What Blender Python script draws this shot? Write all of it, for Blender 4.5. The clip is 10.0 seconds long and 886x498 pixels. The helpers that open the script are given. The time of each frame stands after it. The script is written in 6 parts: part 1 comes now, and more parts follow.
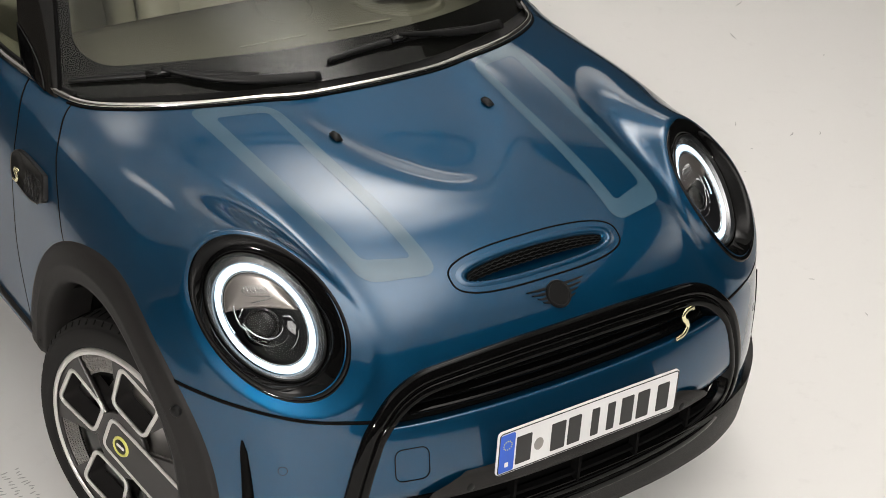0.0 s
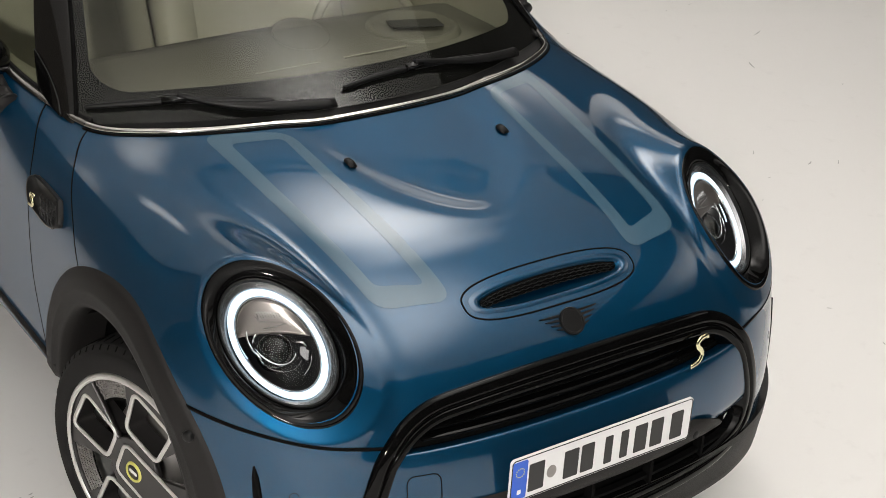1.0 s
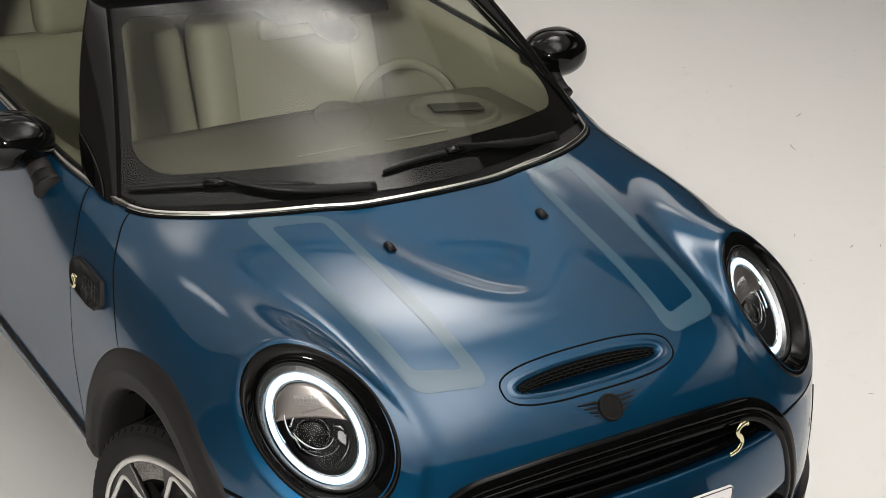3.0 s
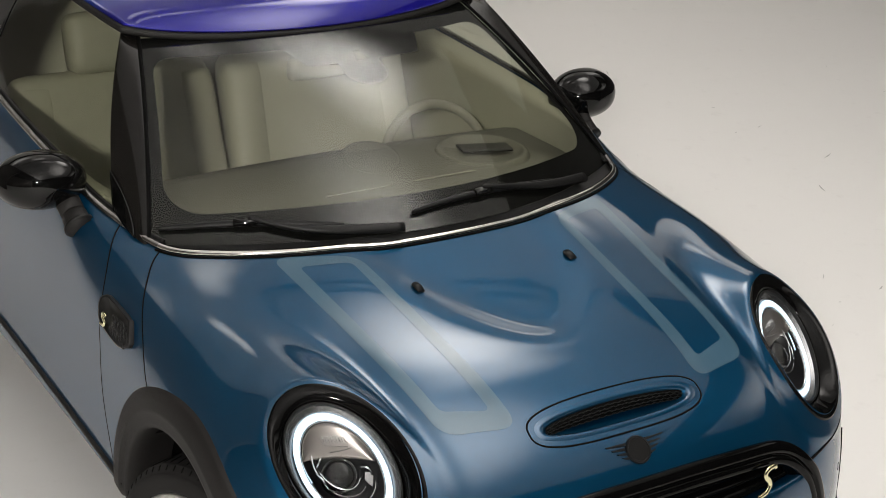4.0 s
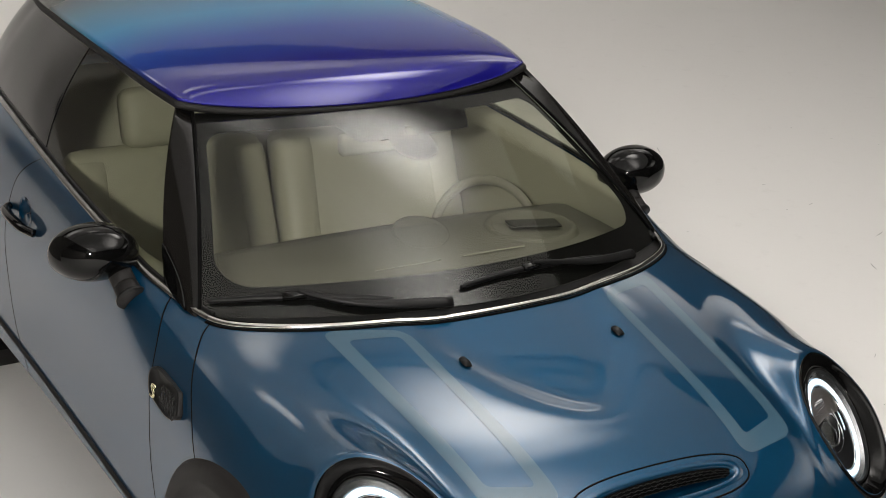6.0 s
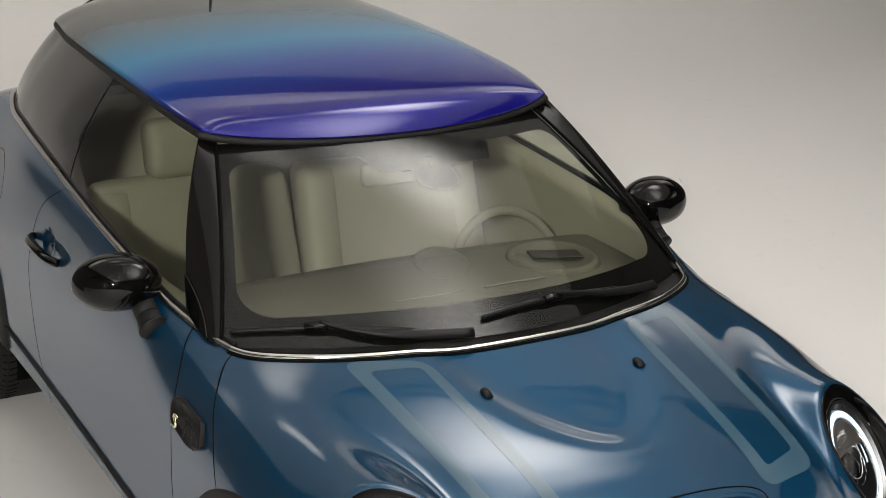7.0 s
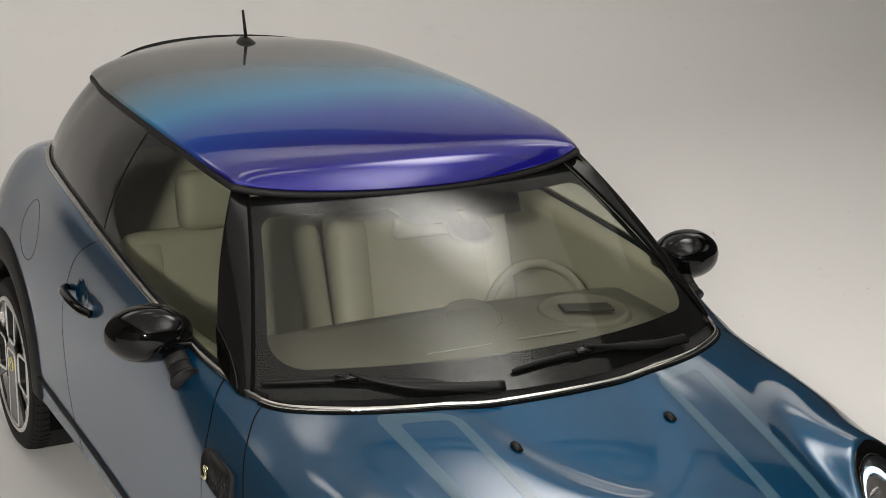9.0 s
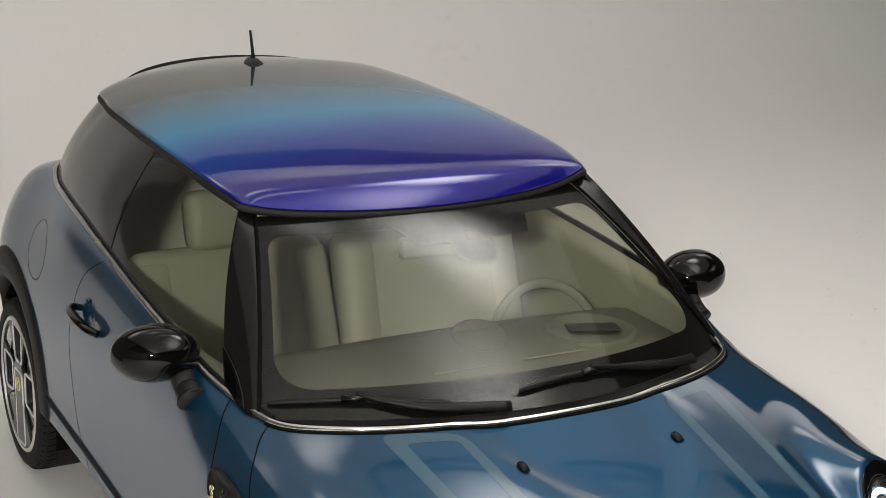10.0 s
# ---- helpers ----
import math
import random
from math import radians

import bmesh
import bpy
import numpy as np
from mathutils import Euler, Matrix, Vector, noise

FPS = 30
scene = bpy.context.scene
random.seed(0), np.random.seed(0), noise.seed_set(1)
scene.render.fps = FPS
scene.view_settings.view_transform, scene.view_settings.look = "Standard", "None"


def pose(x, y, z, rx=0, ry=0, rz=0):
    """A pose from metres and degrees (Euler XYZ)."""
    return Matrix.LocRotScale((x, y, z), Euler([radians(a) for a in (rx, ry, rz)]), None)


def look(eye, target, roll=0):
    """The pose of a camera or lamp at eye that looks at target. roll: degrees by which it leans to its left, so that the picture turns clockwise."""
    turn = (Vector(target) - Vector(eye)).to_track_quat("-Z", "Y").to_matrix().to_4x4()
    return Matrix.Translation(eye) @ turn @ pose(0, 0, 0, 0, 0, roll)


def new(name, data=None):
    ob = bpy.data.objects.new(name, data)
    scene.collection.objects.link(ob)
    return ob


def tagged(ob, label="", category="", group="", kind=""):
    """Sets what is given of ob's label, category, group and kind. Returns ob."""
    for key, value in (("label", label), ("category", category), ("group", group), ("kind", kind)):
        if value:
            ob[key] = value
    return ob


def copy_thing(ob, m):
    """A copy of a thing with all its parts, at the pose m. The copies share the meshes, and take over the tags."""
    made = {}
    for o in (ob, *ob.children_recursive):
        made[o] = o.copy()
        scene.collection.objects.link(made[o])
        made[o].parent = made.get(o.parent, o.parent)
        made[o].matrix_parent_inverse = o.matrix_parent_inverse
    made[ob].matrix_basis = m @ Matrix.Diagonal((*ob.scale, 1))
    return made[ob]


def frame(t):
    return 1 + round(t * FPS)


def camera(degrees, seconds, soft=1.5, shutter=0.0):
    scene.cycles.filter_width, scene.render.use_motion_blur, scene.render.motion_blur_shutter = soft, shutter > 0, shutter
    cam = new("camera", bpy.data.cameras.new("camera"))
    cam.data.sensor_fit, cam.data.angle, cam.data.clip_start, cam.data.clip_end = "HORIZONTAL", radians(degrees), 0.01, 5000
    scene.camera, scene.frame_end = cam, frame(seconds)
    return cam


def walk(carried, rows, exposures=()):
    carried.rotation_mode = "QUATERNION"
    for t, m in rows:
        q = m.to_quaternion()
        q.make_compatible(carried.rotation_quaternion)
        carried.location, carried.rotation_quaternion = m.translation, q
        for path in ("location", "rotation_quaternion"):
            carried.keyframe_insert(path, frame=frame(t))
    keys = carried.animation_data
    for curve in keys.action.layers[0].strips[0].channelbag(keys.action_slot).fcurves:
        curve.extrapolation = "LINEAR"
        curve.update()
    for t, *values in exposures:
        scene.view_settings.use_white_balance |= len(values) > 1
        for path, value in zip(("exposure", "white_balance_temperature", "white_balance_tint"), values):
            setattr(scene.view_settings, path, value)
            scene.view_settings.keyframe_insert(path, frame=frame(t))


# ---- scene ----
# Camera: a nearly fixed crane head that tilts up and pans left.
cam = camera(30.274, 10.0, soft=0.6)
PATH = [
    (0, -2.1132, -2.9426, 2.5494, 61.717, -3.307, -35.190),
    (0.5, -2.1051, -2.9484, 2.5455, 62.203, -3.234, -34.826),
    (1, -2.0989, -2.9543, 2.5452, 62.686, -3.159, -34.412),
    (1.5, -2.0957, -2.9571, 2.5486, 63.281, -3.032, -34.012),
    (2, -2.0937, -2.9539, 2.5549, 63.971, -3.026, -33.662),
    (2.5, -2.0933, -2.9516, 2.5605, 64.629, -2.980, -33.355),
    (4, -2.0958, -2.9546, 2.5790, 66.465, -2.801, -31.911),
    (4.5, -2.0982, -2.9628, 2.5847, 67.147, -2.716, -31.464),
    (5, -2.0995, -2.9652, 2.5881, 67.764, -2.650, -31.038),
    (5.5, -2.0994, -2.9676, 2.5879, 68.411, -2.620, -30.581),
    (6, -2.0979, -2.9719, 2.5877, 68.976, -2.597, -30.054),
    (7.5, -2.0998, -2.9778, 2.5992, 70.389, -2.348, -28.983),
    (8, -2.0990, -2.9798, 2.6001, 70.821, -2.294, -28.671),
    (8.5, -2.0957, -2.9830, 2.5993, 71.303, -2.224, -28.390),
    (9, -2.0939, -2.9846, 2.5982, 71.729, -2.232, -28.087),
    (9.5, -2.0936, -2.9868, 2.5982, 72.125, -2.159, -27.942),
    (10, -2.0923, -2.9858, 2.5966, 72.438, -2.172, -27.831),
]
walk(cam, [(row[0], pose(*row[1:])) for row in PATH])

# World: dim grey air outside the studio box.
world = bpy.data.worlds.new("world")
scene.world = world
world.use_nodes = True
world.node_tree.nodes["Background"].inputs["Color"].default_value = (0.9, 0.93, 1.0, 1)
world.node_tree.nodes["Background"].inputs["Strength"].default_value = 0.05
scene.view_settings.exposure = 0.0


# ---- helpers of this scene ----
def material(name, color, rough=0.5, metal=0.0, coat=0.0, coat_rough=0.03, var=0.0, scale=20.0, bump=0.0, bump_scale=200.0, spec=0.5, rough_var=0.0):
    m = bpy.data.materials.new(name)
    m.use_nodes = True
    nt = m.node_tree
    b = nt.nodes["Principled BSDF"]
    b.inputs["Base Color"].default_value = (*color, 1)
    b.inputs["Roughness"].default_value = rough
    b.inputs["Metallic"].default_value = metal
    b.inputs["Coat Weight"].default_value = coat
    b.inputs["Coat Roughness"].default_value = coat_rough
    b.inputs["Specular IOR Level"].default_value = spec
    tc = nt.nodes.new("ShaderNodeTexCoord")
    if var or rough_var:
        n = nt.nodes.new("ShaderNodeTexNoise")
        n.inputs["Scale"].default_value = scale
        n.inputs["Detail"].default_value = 6
        nt.links.new(tc.outputs["Object"], n.inputs["Vector"])
        if var:
            mix = nt.nodes.new("ShaderNodeMix")
            mix.data_type = "RGBA"
            mix.inputs[6].default_value = (*[c * (1 - var) for c in color], 1)
            mix.inputs[7].default_value = (*[min(1, c * (1 + var)) for c in color], 1)
            nt.links.new(n.outputs["Fac"], mix.inputs[0])
            nt.links.new(mix.outputs[2], b.inputs["Base Color"])
        if rough_var:
            mr = nt.nodes.new("ShaderNodeMapRange")
            mr.inputs["To Min"].default_value = max(0, rough - rough_var)
            mr.inputs["To Max"].default_value = min(1, rough + rough_var)
            nt.links.new(n.outputs["Fac"], mr.inputs["Value"])
            nt.links.new(mr.outputs["Result"], b.inputs["Roughness"])
    if bump:
        n2 = nt.nodes.new("ShaderNodeTexNoise")
        n2.inputs["Scale"].default_value = bump_scale
        n2.inputs["Detail"].default_value = 3
        nt.links.new(tc.outputs["Object"], n2.inputs["Vector"])
        bp = nt.nodes.new("ShaderNodeBump")
        bp.inputs["Strength"].default_value = bump
        bp.inputs["Distance"].default_value = 0.002
        nt.links.new(n2.outputs["Fac"], bp.inputs["Height"])
        nt.links.new(bp.outputs["Normal"], b.inputs["Normal"])
    return m


def glow(name, color, strength):
    m = bpy.data.materials.new(name)
    m.use_nodes = True
    b = m.node_tree.nodes["Principled BSDF"]
    b.inputs["Base Color"].default_value = (0.8, 0.8, 0.8, 1)
    b.inputs["Emission Color"].default_value = (*color, 1)
    b.inputs["Emission Strength"].default_value = strength
    return m


def glass(name, tint, rough=0.0, density=0.35):
    """Thin coated pane: clear, tinted, with a mirror gloss on top."""
    m = bpy.data.materials.new(name)
    m.use_nodes = True
    nt = m.node_tree
    nt.nodes.clear()
    out = nt.nodes.new("ShaderNodeOutputMaterial")
    tr = nt.nodes.new("ShaderNodeBsdfTransparent")
    tr.inputs["Color"].default_value = (*tint, 1)
    gl = nt.nodes.new("ShaderNodeBsdfGlossy")
    gl.inputs["Roughness"].default_value = rough
    gl.inputs["Color"].default_value = (0.95, 0.96, 0.95, 1)
    lw = nt.nodes.new("ShaderNodeLayerWeight")
    lw.inputs["Blend"].default_value = 0.5
    pw = nt.nodes.new("ShaderNodeMath")
    pw.operation = "POWER"
    pw.inputs[1].default_value = 4.6
    nt.links.new(lw.outputs["Facing"], pw.inputs[0])
    fr = nt.nodes.new("ShaderNodeMath")
    fr.operation = "MULTIPLY_ADD"
    f0 = ((0.52 + density) / (2.52 + density)) ** 2
    fr.inputs[1].default_value = 1 - f0
    fr.inputs[2].default_value = f0
    nt.links.new(pw.outputs[0], fr.inputs[0])
    mx = nt.nodes.new("ShaderNodeMixShader")
    nt.links.new(fr.outputs[0], mx.inputs[0])
    nt.links.new(tr.outputs[0], mx.inputs[1])
    nt.links.new(gl.outputs[0], mx.inputs[2])
    nt.links.new(mx.outputs[0], out.inputs["Surface"])
    return m


def mesh_of(name, verts, faces, mat, smooth=True, normals=None):
    me = bpy.data.meshes.new(name)
    me.from_pydata([tuple(map(float, v)) for v in verts], [], [tuple(map(int, f)) for f in faces])
    me.materials.append(mat)
    if smooth:
        me.polygons.foreach_set("use_smooth", [True] * len(me.polygons))
    if normals is not None:
        me.normals_split_custom_set_from_vertices([tuple(map(float, n)) for n in normals])
    me.update()
    return me


def piece(name, verts, faces, mat, parent=None, label="", smooth=True, normals=None):
    """One mesh object under a thing or a part."""
    ob = new(name, mesh_of(name, verts, faces, mat, smooth, normals))
    if parent:
        ob.parent = parent
    if label:
        tagged(ob, label)
    return ob


def bm_piece(name, bm, mat, parent=None, label="", smooth=False):
    me = bpy.data.meshes.new(name)
    bm.to_mesh(me)
    bm.free()
    me.materials.append(mat)
    if smooth:
        me.polygons.foreach_set("use_smooth", [True] * len(me.polygons))
    ob = new(name, me)
    if parent:
        ob.parent = parent
    if label:
        tagged(ob, label)
    return ob


def grid(P, loop_u=False, loop_v=False):
    """Vertices and quads of an n x m net of points."""
    P = np.asarray(P, float)
    n, m = P.shape[:2]
    ii, jj = np.meshgrid(np.arange(n if loop_u else n - 1), np.arange(m if loop_v else m - 1), indexing="ij")
    i2, j2 = (ii + 1) % n, (jj + 1) % m
    F = np.stack([ii * m + jj, i2 * m + jj, i2 * m + j2, ii * m + j2], -1).reshape(-1, 4)
    return P.reshape(-1, 3), F


def join(*parts):
    V, F, o = [], [], 0
    for v, f in parts:
        V += [tuple(p) for p in v]
        F += [tuple(int(k) + o for k in q) for q in f]
        o += len(v)
    return V, F


def flip(vf):
    return vf[0], [tuple(reversed(tuple(f))) for f in vf[1]]


def mirror_x(vf):
    v, f = vf
    return [(-p[0], p[1], p[2]) for p in v], [tuple(reversed(tuple(q))) for q in f]


def sweep(path, section, up, closed=False, caps=True):
    """Carry a section [(side, up)] along a path; up: one vector for each path point or one for all."""
    path = np.asarray(path, float)
    n = len(path)
    t = np.gradient(path, axis=0)
    if closed:
        t = np.roll(path, -1, 0) - np.roll(path, 1, 0)
    t /= np.linalg.norm(t, axis=1, keepdims=True)
    up = np.broadcast_to(np.asarray(up, float), path.shape)
    s = np.cross(t, up)
    s /= np.linalg.norm(s, axis=1, keepdims=True)
    u = np.cross(s, t)
    sec = np.asarray(section, float)
    if sec.ndim == 2:
        sec = np.broadcast_to(sec, (n, *sec.shape))
    P = path[:, None] + sec[..., 0:1] * s[:, None] + sec[..., 1:2] * u[:, None]
    V, F = grid(P, loop_u=closed, loop_v=True)
    F = [tuple(f) for f in F]
    if caps and not closed:
        k = sec.shape[1]
        F.append(tuple(range(k)))
        F.append(tuple(range((n - 1) * k + k - 1, (n - 1) * k - 1, -1)))
    return V, F


def oval(a, b, n=12):
    t = np.linspace(0, 2 * np.pi, n, endpoint=False)
    return np.stack([a * np.cos(t), b * np.sin(t)], 1)


def revolve(profile, n=64, a0=0.0, a1=2 * np.pi):
    """Turn a profile [(radius, height)] about z."""
    full = abs(a1 - a0 - 2 * np.pi) < 1e-6
    t = np.linspace(a0, a1, n, endpoint=not full)
    pr = np.asarray(profile, float)
    P = np.stack([pr[None, :, 0] * np.cos(t)[:, None], pr[None, :, 0] * np.sin(t)[:, None], np.broadcast_to(pr[None, :, 1], (len(t), len(pr)))], -1)
    return grid(P, loop_u=full)


def place(vf, m):
    v, f = vf
    v = np.asarray(v, float)
    R = np.array(m.to_3x3())
    return v @ R.T + np.array(m.translation), f


def slab(outline, depth, bevel=0.0):
    """Flat plate from a 2D outline: front at z=0, back at -depth."""
    o = np.asarray(outline, float)
    n = len(o)
    c = o.mean(0)
    rings = [(o, -depth), (o, -bevel), (c + (o - c) * (1 - bevel / max(np.abs(o - c).max(), 1e-6)), 0.0)] if bevel else [(o, -depth), (o, 0.0)]
    P = np.array([[(p[0], p[1], z) for p in r] for r, z in rings])
    V, F = grid(P, loop_v=True)
    F = [tuple(reversed(tuple(f))) for f in F] + [tuple(range((len(rings) - 1) * n, len(rings) * n))]
    return V, F


def round_rect(w, h, r, n=6):
    pts = []
    for cx, cy, a in ((w / 2 - r, h / 2 - r, 0), (-w / 2 + r, h / 2 - r, 90), (-w / 2 + r, -h / 2 + r, 180), (w / 2 - r, -h / 2 + r, 270)):
        for k in range(n + 1):
            t = radians(a + 90 * k / n)
            pts.append((cx + r * math.cos(t), cy + r * math.sin(t)))
    return np.array(pts)


def smooth_loop(pts, per=8, closed=True):
    """Catmull-Rom through points."""
    p = np.asarray(pts, float)
    n = len(p)
    out = []
    for i in range(n if closed else n - 1):
        if closed:
            a, b, c, d = p[(i - 1) % n], p[i], p[(i + 1) % n], p[(i + 2) % n]
        else:
            a, b, c, d = p[max(i - 1, 0)], p[i], p[i + 1], p[min(i + 2, n - 1)]
        for k in range(per):
            t = k / per
            out.append(0.5 * (2 * b + (c - a) * t + (2 * a - 5 * b + 4 * c - d) * t * t + (3 * b - a - 3 * c + d) * t ** 3))
    if not closed:
        out.append(p[-1])
    return np.array(out)


def solid(vf, thick):
    """Give an open sheet some thickness, inwards against its normals."""
    me = bpy.data.meshes.new("tmp")
    me.from_pydata([tuple(map(float, p)) for p in vf[0]], [], [tuple(map(int, q)) for q in vf[1]])
    me.update()
    n = np.zeros(len(me.vertices) * 3)
    me.vertices.foreach_get("normal", n)
    n = n.reshape(-1, 3)
    v = np.asarray(vf[0], float)
    k = len(v)
    edges = {}
    for q in vf[1]:
        q = [int(a) for a in q]
        for a, b in zip(q, q[1:] + q[:1]):
            edges[(a, b)] = edges.get((a, b), 0) + 1
    F = [tuple(int(a) for a in q) for q in vf[1]] + [tuple(int(a) + k for a in reversed(tuple(q))) for q in vf[1]]
    F += [(b, a, a + k, b + k) for a, b in edges if (b, a) not in edges]
    bpy.data.meshes.remove(me)
    return np.concatenate([v, v - n * thick]), F


# ---- body shape ----
def curve(t, knots):
    """Smooth curve through (t, value) knots (monotone-safe cubic)."""
    k = np.array(knots, float); x, v = k[:, 0], k[:, 1]
    h = np.diff(x); d = np.diff(v) / h
    m = np.concatenate([[d[0]], (d[:-1] * h[1:] + d[1:] * h[:-1]) / (h[1:] + h[:-1]), [d[-1]]])
    t = np.asarray(t, float); i = np.clip(np.searchsorted(x, t) - 1, 0, len(h) - 1)
    s = (t - x[i]) / h[i]
    core = v[i] * (1 + 2 * s) * (1 - s) ** 2 + m[i] * h[i] * s * (1 - s) ** 2 + v[i + 1] * s * s * (3 - 2 * s) + m[i + 1] * h[i] * s * s * (s - 1)
    core = np.where(t < x[0], v[0] + m[0] * (t - x[0]), core)
    return np.where(t > x[-1], v[-1] + m[-1] * (t - x[-1]), core)
def spline(t, knots):
    """Natural cubic spline: no jumps in curvature, so that reflections run evenly."""
    k = np.array(knots, float); x, v = k[:, 0], k[:, 1]
    n, h = len(x), np.diff(x)
    A = np.eye(n); r = np.zeros(n)
    for i in range(1, n - 1):
        A[i, i - 1:i + 2] = h[i - 1], 2 * (h[i - 1] + h[i]), h[i]
        r[i] = 6 * ((v[i + 1] - v[i]) / h[i] - (v[i] - v[i - 1]) / h[i - 1])
    m = np.linalg.solve(A, r)
    t = np.asarray(t, float); q = np.clip(t, x[0], x[-1]); i = np.clip(np.searchsorted(x, q) - 1, 0, n - 2)
    p, w, g = q - x[i], x[i + 1] - q, h[i]
    core = (m[i] * w ** 3 + m[i + 1] * p ** 3) / (6 * g) + (v[i] / g - m[i] * g / 6) * w + (v[i + 1] / g - m[i + 1] * g / 6) * p
    s0 = (v[1] - v[0]) / h[0] - h[0] * m[1] / 6
    s1 = (v[-1] - v[-2]) / h[-1] + h[-1] * m[-2] / 6
    return core + s0 * np.minimum(t - x[0], 0) + s1 * np.maximum(t - x[-1], 0)
def step(a, b, t):
    s = np.clip((t - a) / (b - a), 0, 1); return s ** 3 * (s * (6 * s - 15) + 10)
def smax(a, b, k):
    h = np.maximum(1.5 * k - np.abs(a - b), 0) / (1.5 * k)
    return np.maximum(a, b) + h ** 3 * k / 4
HOOD = [(-.75, .53), (-.66, .665), (-.60, .737), (-.50, .814), (-.40, .859), (-.25, .902), (-.10, .932), (.05, .960), (.22, .990), (.5, 1.029), (.8, 1.059), (1.2, 1.083), (1.9, 1.108), (2.45, 1.105), (2.7, 1.08), (3.0, .95)]
TONGUE, VALLEY, RIDGE = .0125, .0072, .0075
LC = np.array([-.629, -.368, .777])
LN = np.array([math.cos(.787) * math.sin(-.454), -math.cos(.787) * math.cos(-.454), math.sin(.787)])
def hood_top(x, y):
    ax = np.abs(x)
    z = spline(y, HOOD) - (.08 * ax ** 2 + .10 * ax ** 4) * (1 - .8 * step(.4, 1.0, y))
    # sunken tongue between the washers, with a soft rim
    t = (y + .235 - 5.2 * ax ** 2) / np.sqrt(1 + (10.4 * ax) ** 2)
    z = z - TONGUE * .5 * (1 + np.tanh(t / .043)) * (1 - .30 * step(.05, .30, y)) * (1 - step(.15, .40, ax))
    # headlamp pods: a ridge from the cowl's corner, with a valley on its inner side that deepens towards the lamp
    xv = .521 + .22 * (y + .05) + .24 * (y + .05) ** 2
    near = .14 * step(.36, -.1, y) + .86 * step(.08, -.32, y)
    w = .060 - .022 * near
    z = z - VALLEY * near * np.exp(-((ax - xv) / w) ** 2)
    z = z + (RIDGE * step(.50, -.05, y) + .016 * step(.26, -.30, y)) * np.exp(-((ax - xv - .145) / .085) ** 2)
    # full shoulder above the front wheel
    z = z + .012 * step(.45, -.05, y) * np.exp(-((ax - .78) / .12) ** 2)
    return z
def half_width(y, z):
    w = spline(y, [(-.75, .64), (-.55, .775), (-.35, .842), (-.1, .853), (.2, .845), (.8, .836), (1.6, .838), (2.4, .845), (2.8, .80), (3.05, .69)])
    w = w - (.355 + .75 * step(1.7, 2.6, y)) * np.maximum(z - .74, 0) ** 2 - .10 * np.maximum(.55 - z, 0) ** 2 - 1.1 * np.maximum(.375 - z, 0) * step(.1, .4, y) * step(2.4, 2.0, y)
    return w
def nose(x, z):
    ax = np.abs(x)
    y0 = spline(z, [(.15, -.69), (.40, -.705), (.55, -.69), (.70, -.645), (.85, -.57)])
    return y0 + .17 * ax ** 2 + .32 * ax ** 4
def body(x, y, z):
    top = z - hood_top(x, y)
    side = np.abs(x) - half_width(y, z)
    front = nose(x, z) - y
    back = y - 3.0 + .5 * np.maximum(z - .7, 0) ** 1.5 + .12 * x * x
    f = smax(side, front, .13)
    f = smax(f, back, .25)
    kk = .13 - .06 * step(.3, .9, y)
    f = smax(top, f, kk)
    # boss that carries the lamp
    ax = np.abs(x)
    r = np.hypot(ax + LC[0], (z - LC[2]) / .97) - .139 + .4 * np.maximum(y + .27, 0) ** 2
    face = (-ax - LC[0]) * LN[0] + (y - LC[1]) * LN[1] + (z - LC[2]) * LN[2] - .004
    boss = smax(smax(r, face, .012), y - .1, .02)
    return -smax(-f, -boss, .050)
def cast(o, d, far=6.0, n=240, near=0.0, fn=body):
    """First crossing of fn along rays o + s d."""
    o = np.atleast_2d(o).astype(float); d = np.atleast_2d(d).astype(float)
    o, d = np.broadcast_arrays(o, d)
    s = np.linspace(near, far, n); lo = np.zeros(len(o)); hi = np.full(len(o), float(far))
    v0 = np.sign(fn(*(o.T))); found = np.zeros(len(o), bool)
    for a, b in zip(s[:-1], s[1:]):
        vb = np.sign(fn(*(o + d * b).T)); c = (vb != v0) & ~found
        lo[c], hi[c] = a, b; found |= c
    for _ in range(30):
        m = (lo + hi) / 2; same = np.sign(fn(*(o + d * m[:, None]).T)) == v0
        lo = np.where(same, m, lo); hi = np.where(same, hi, m)
    return o + d * ((lo + hi) / 2)[:, None], found


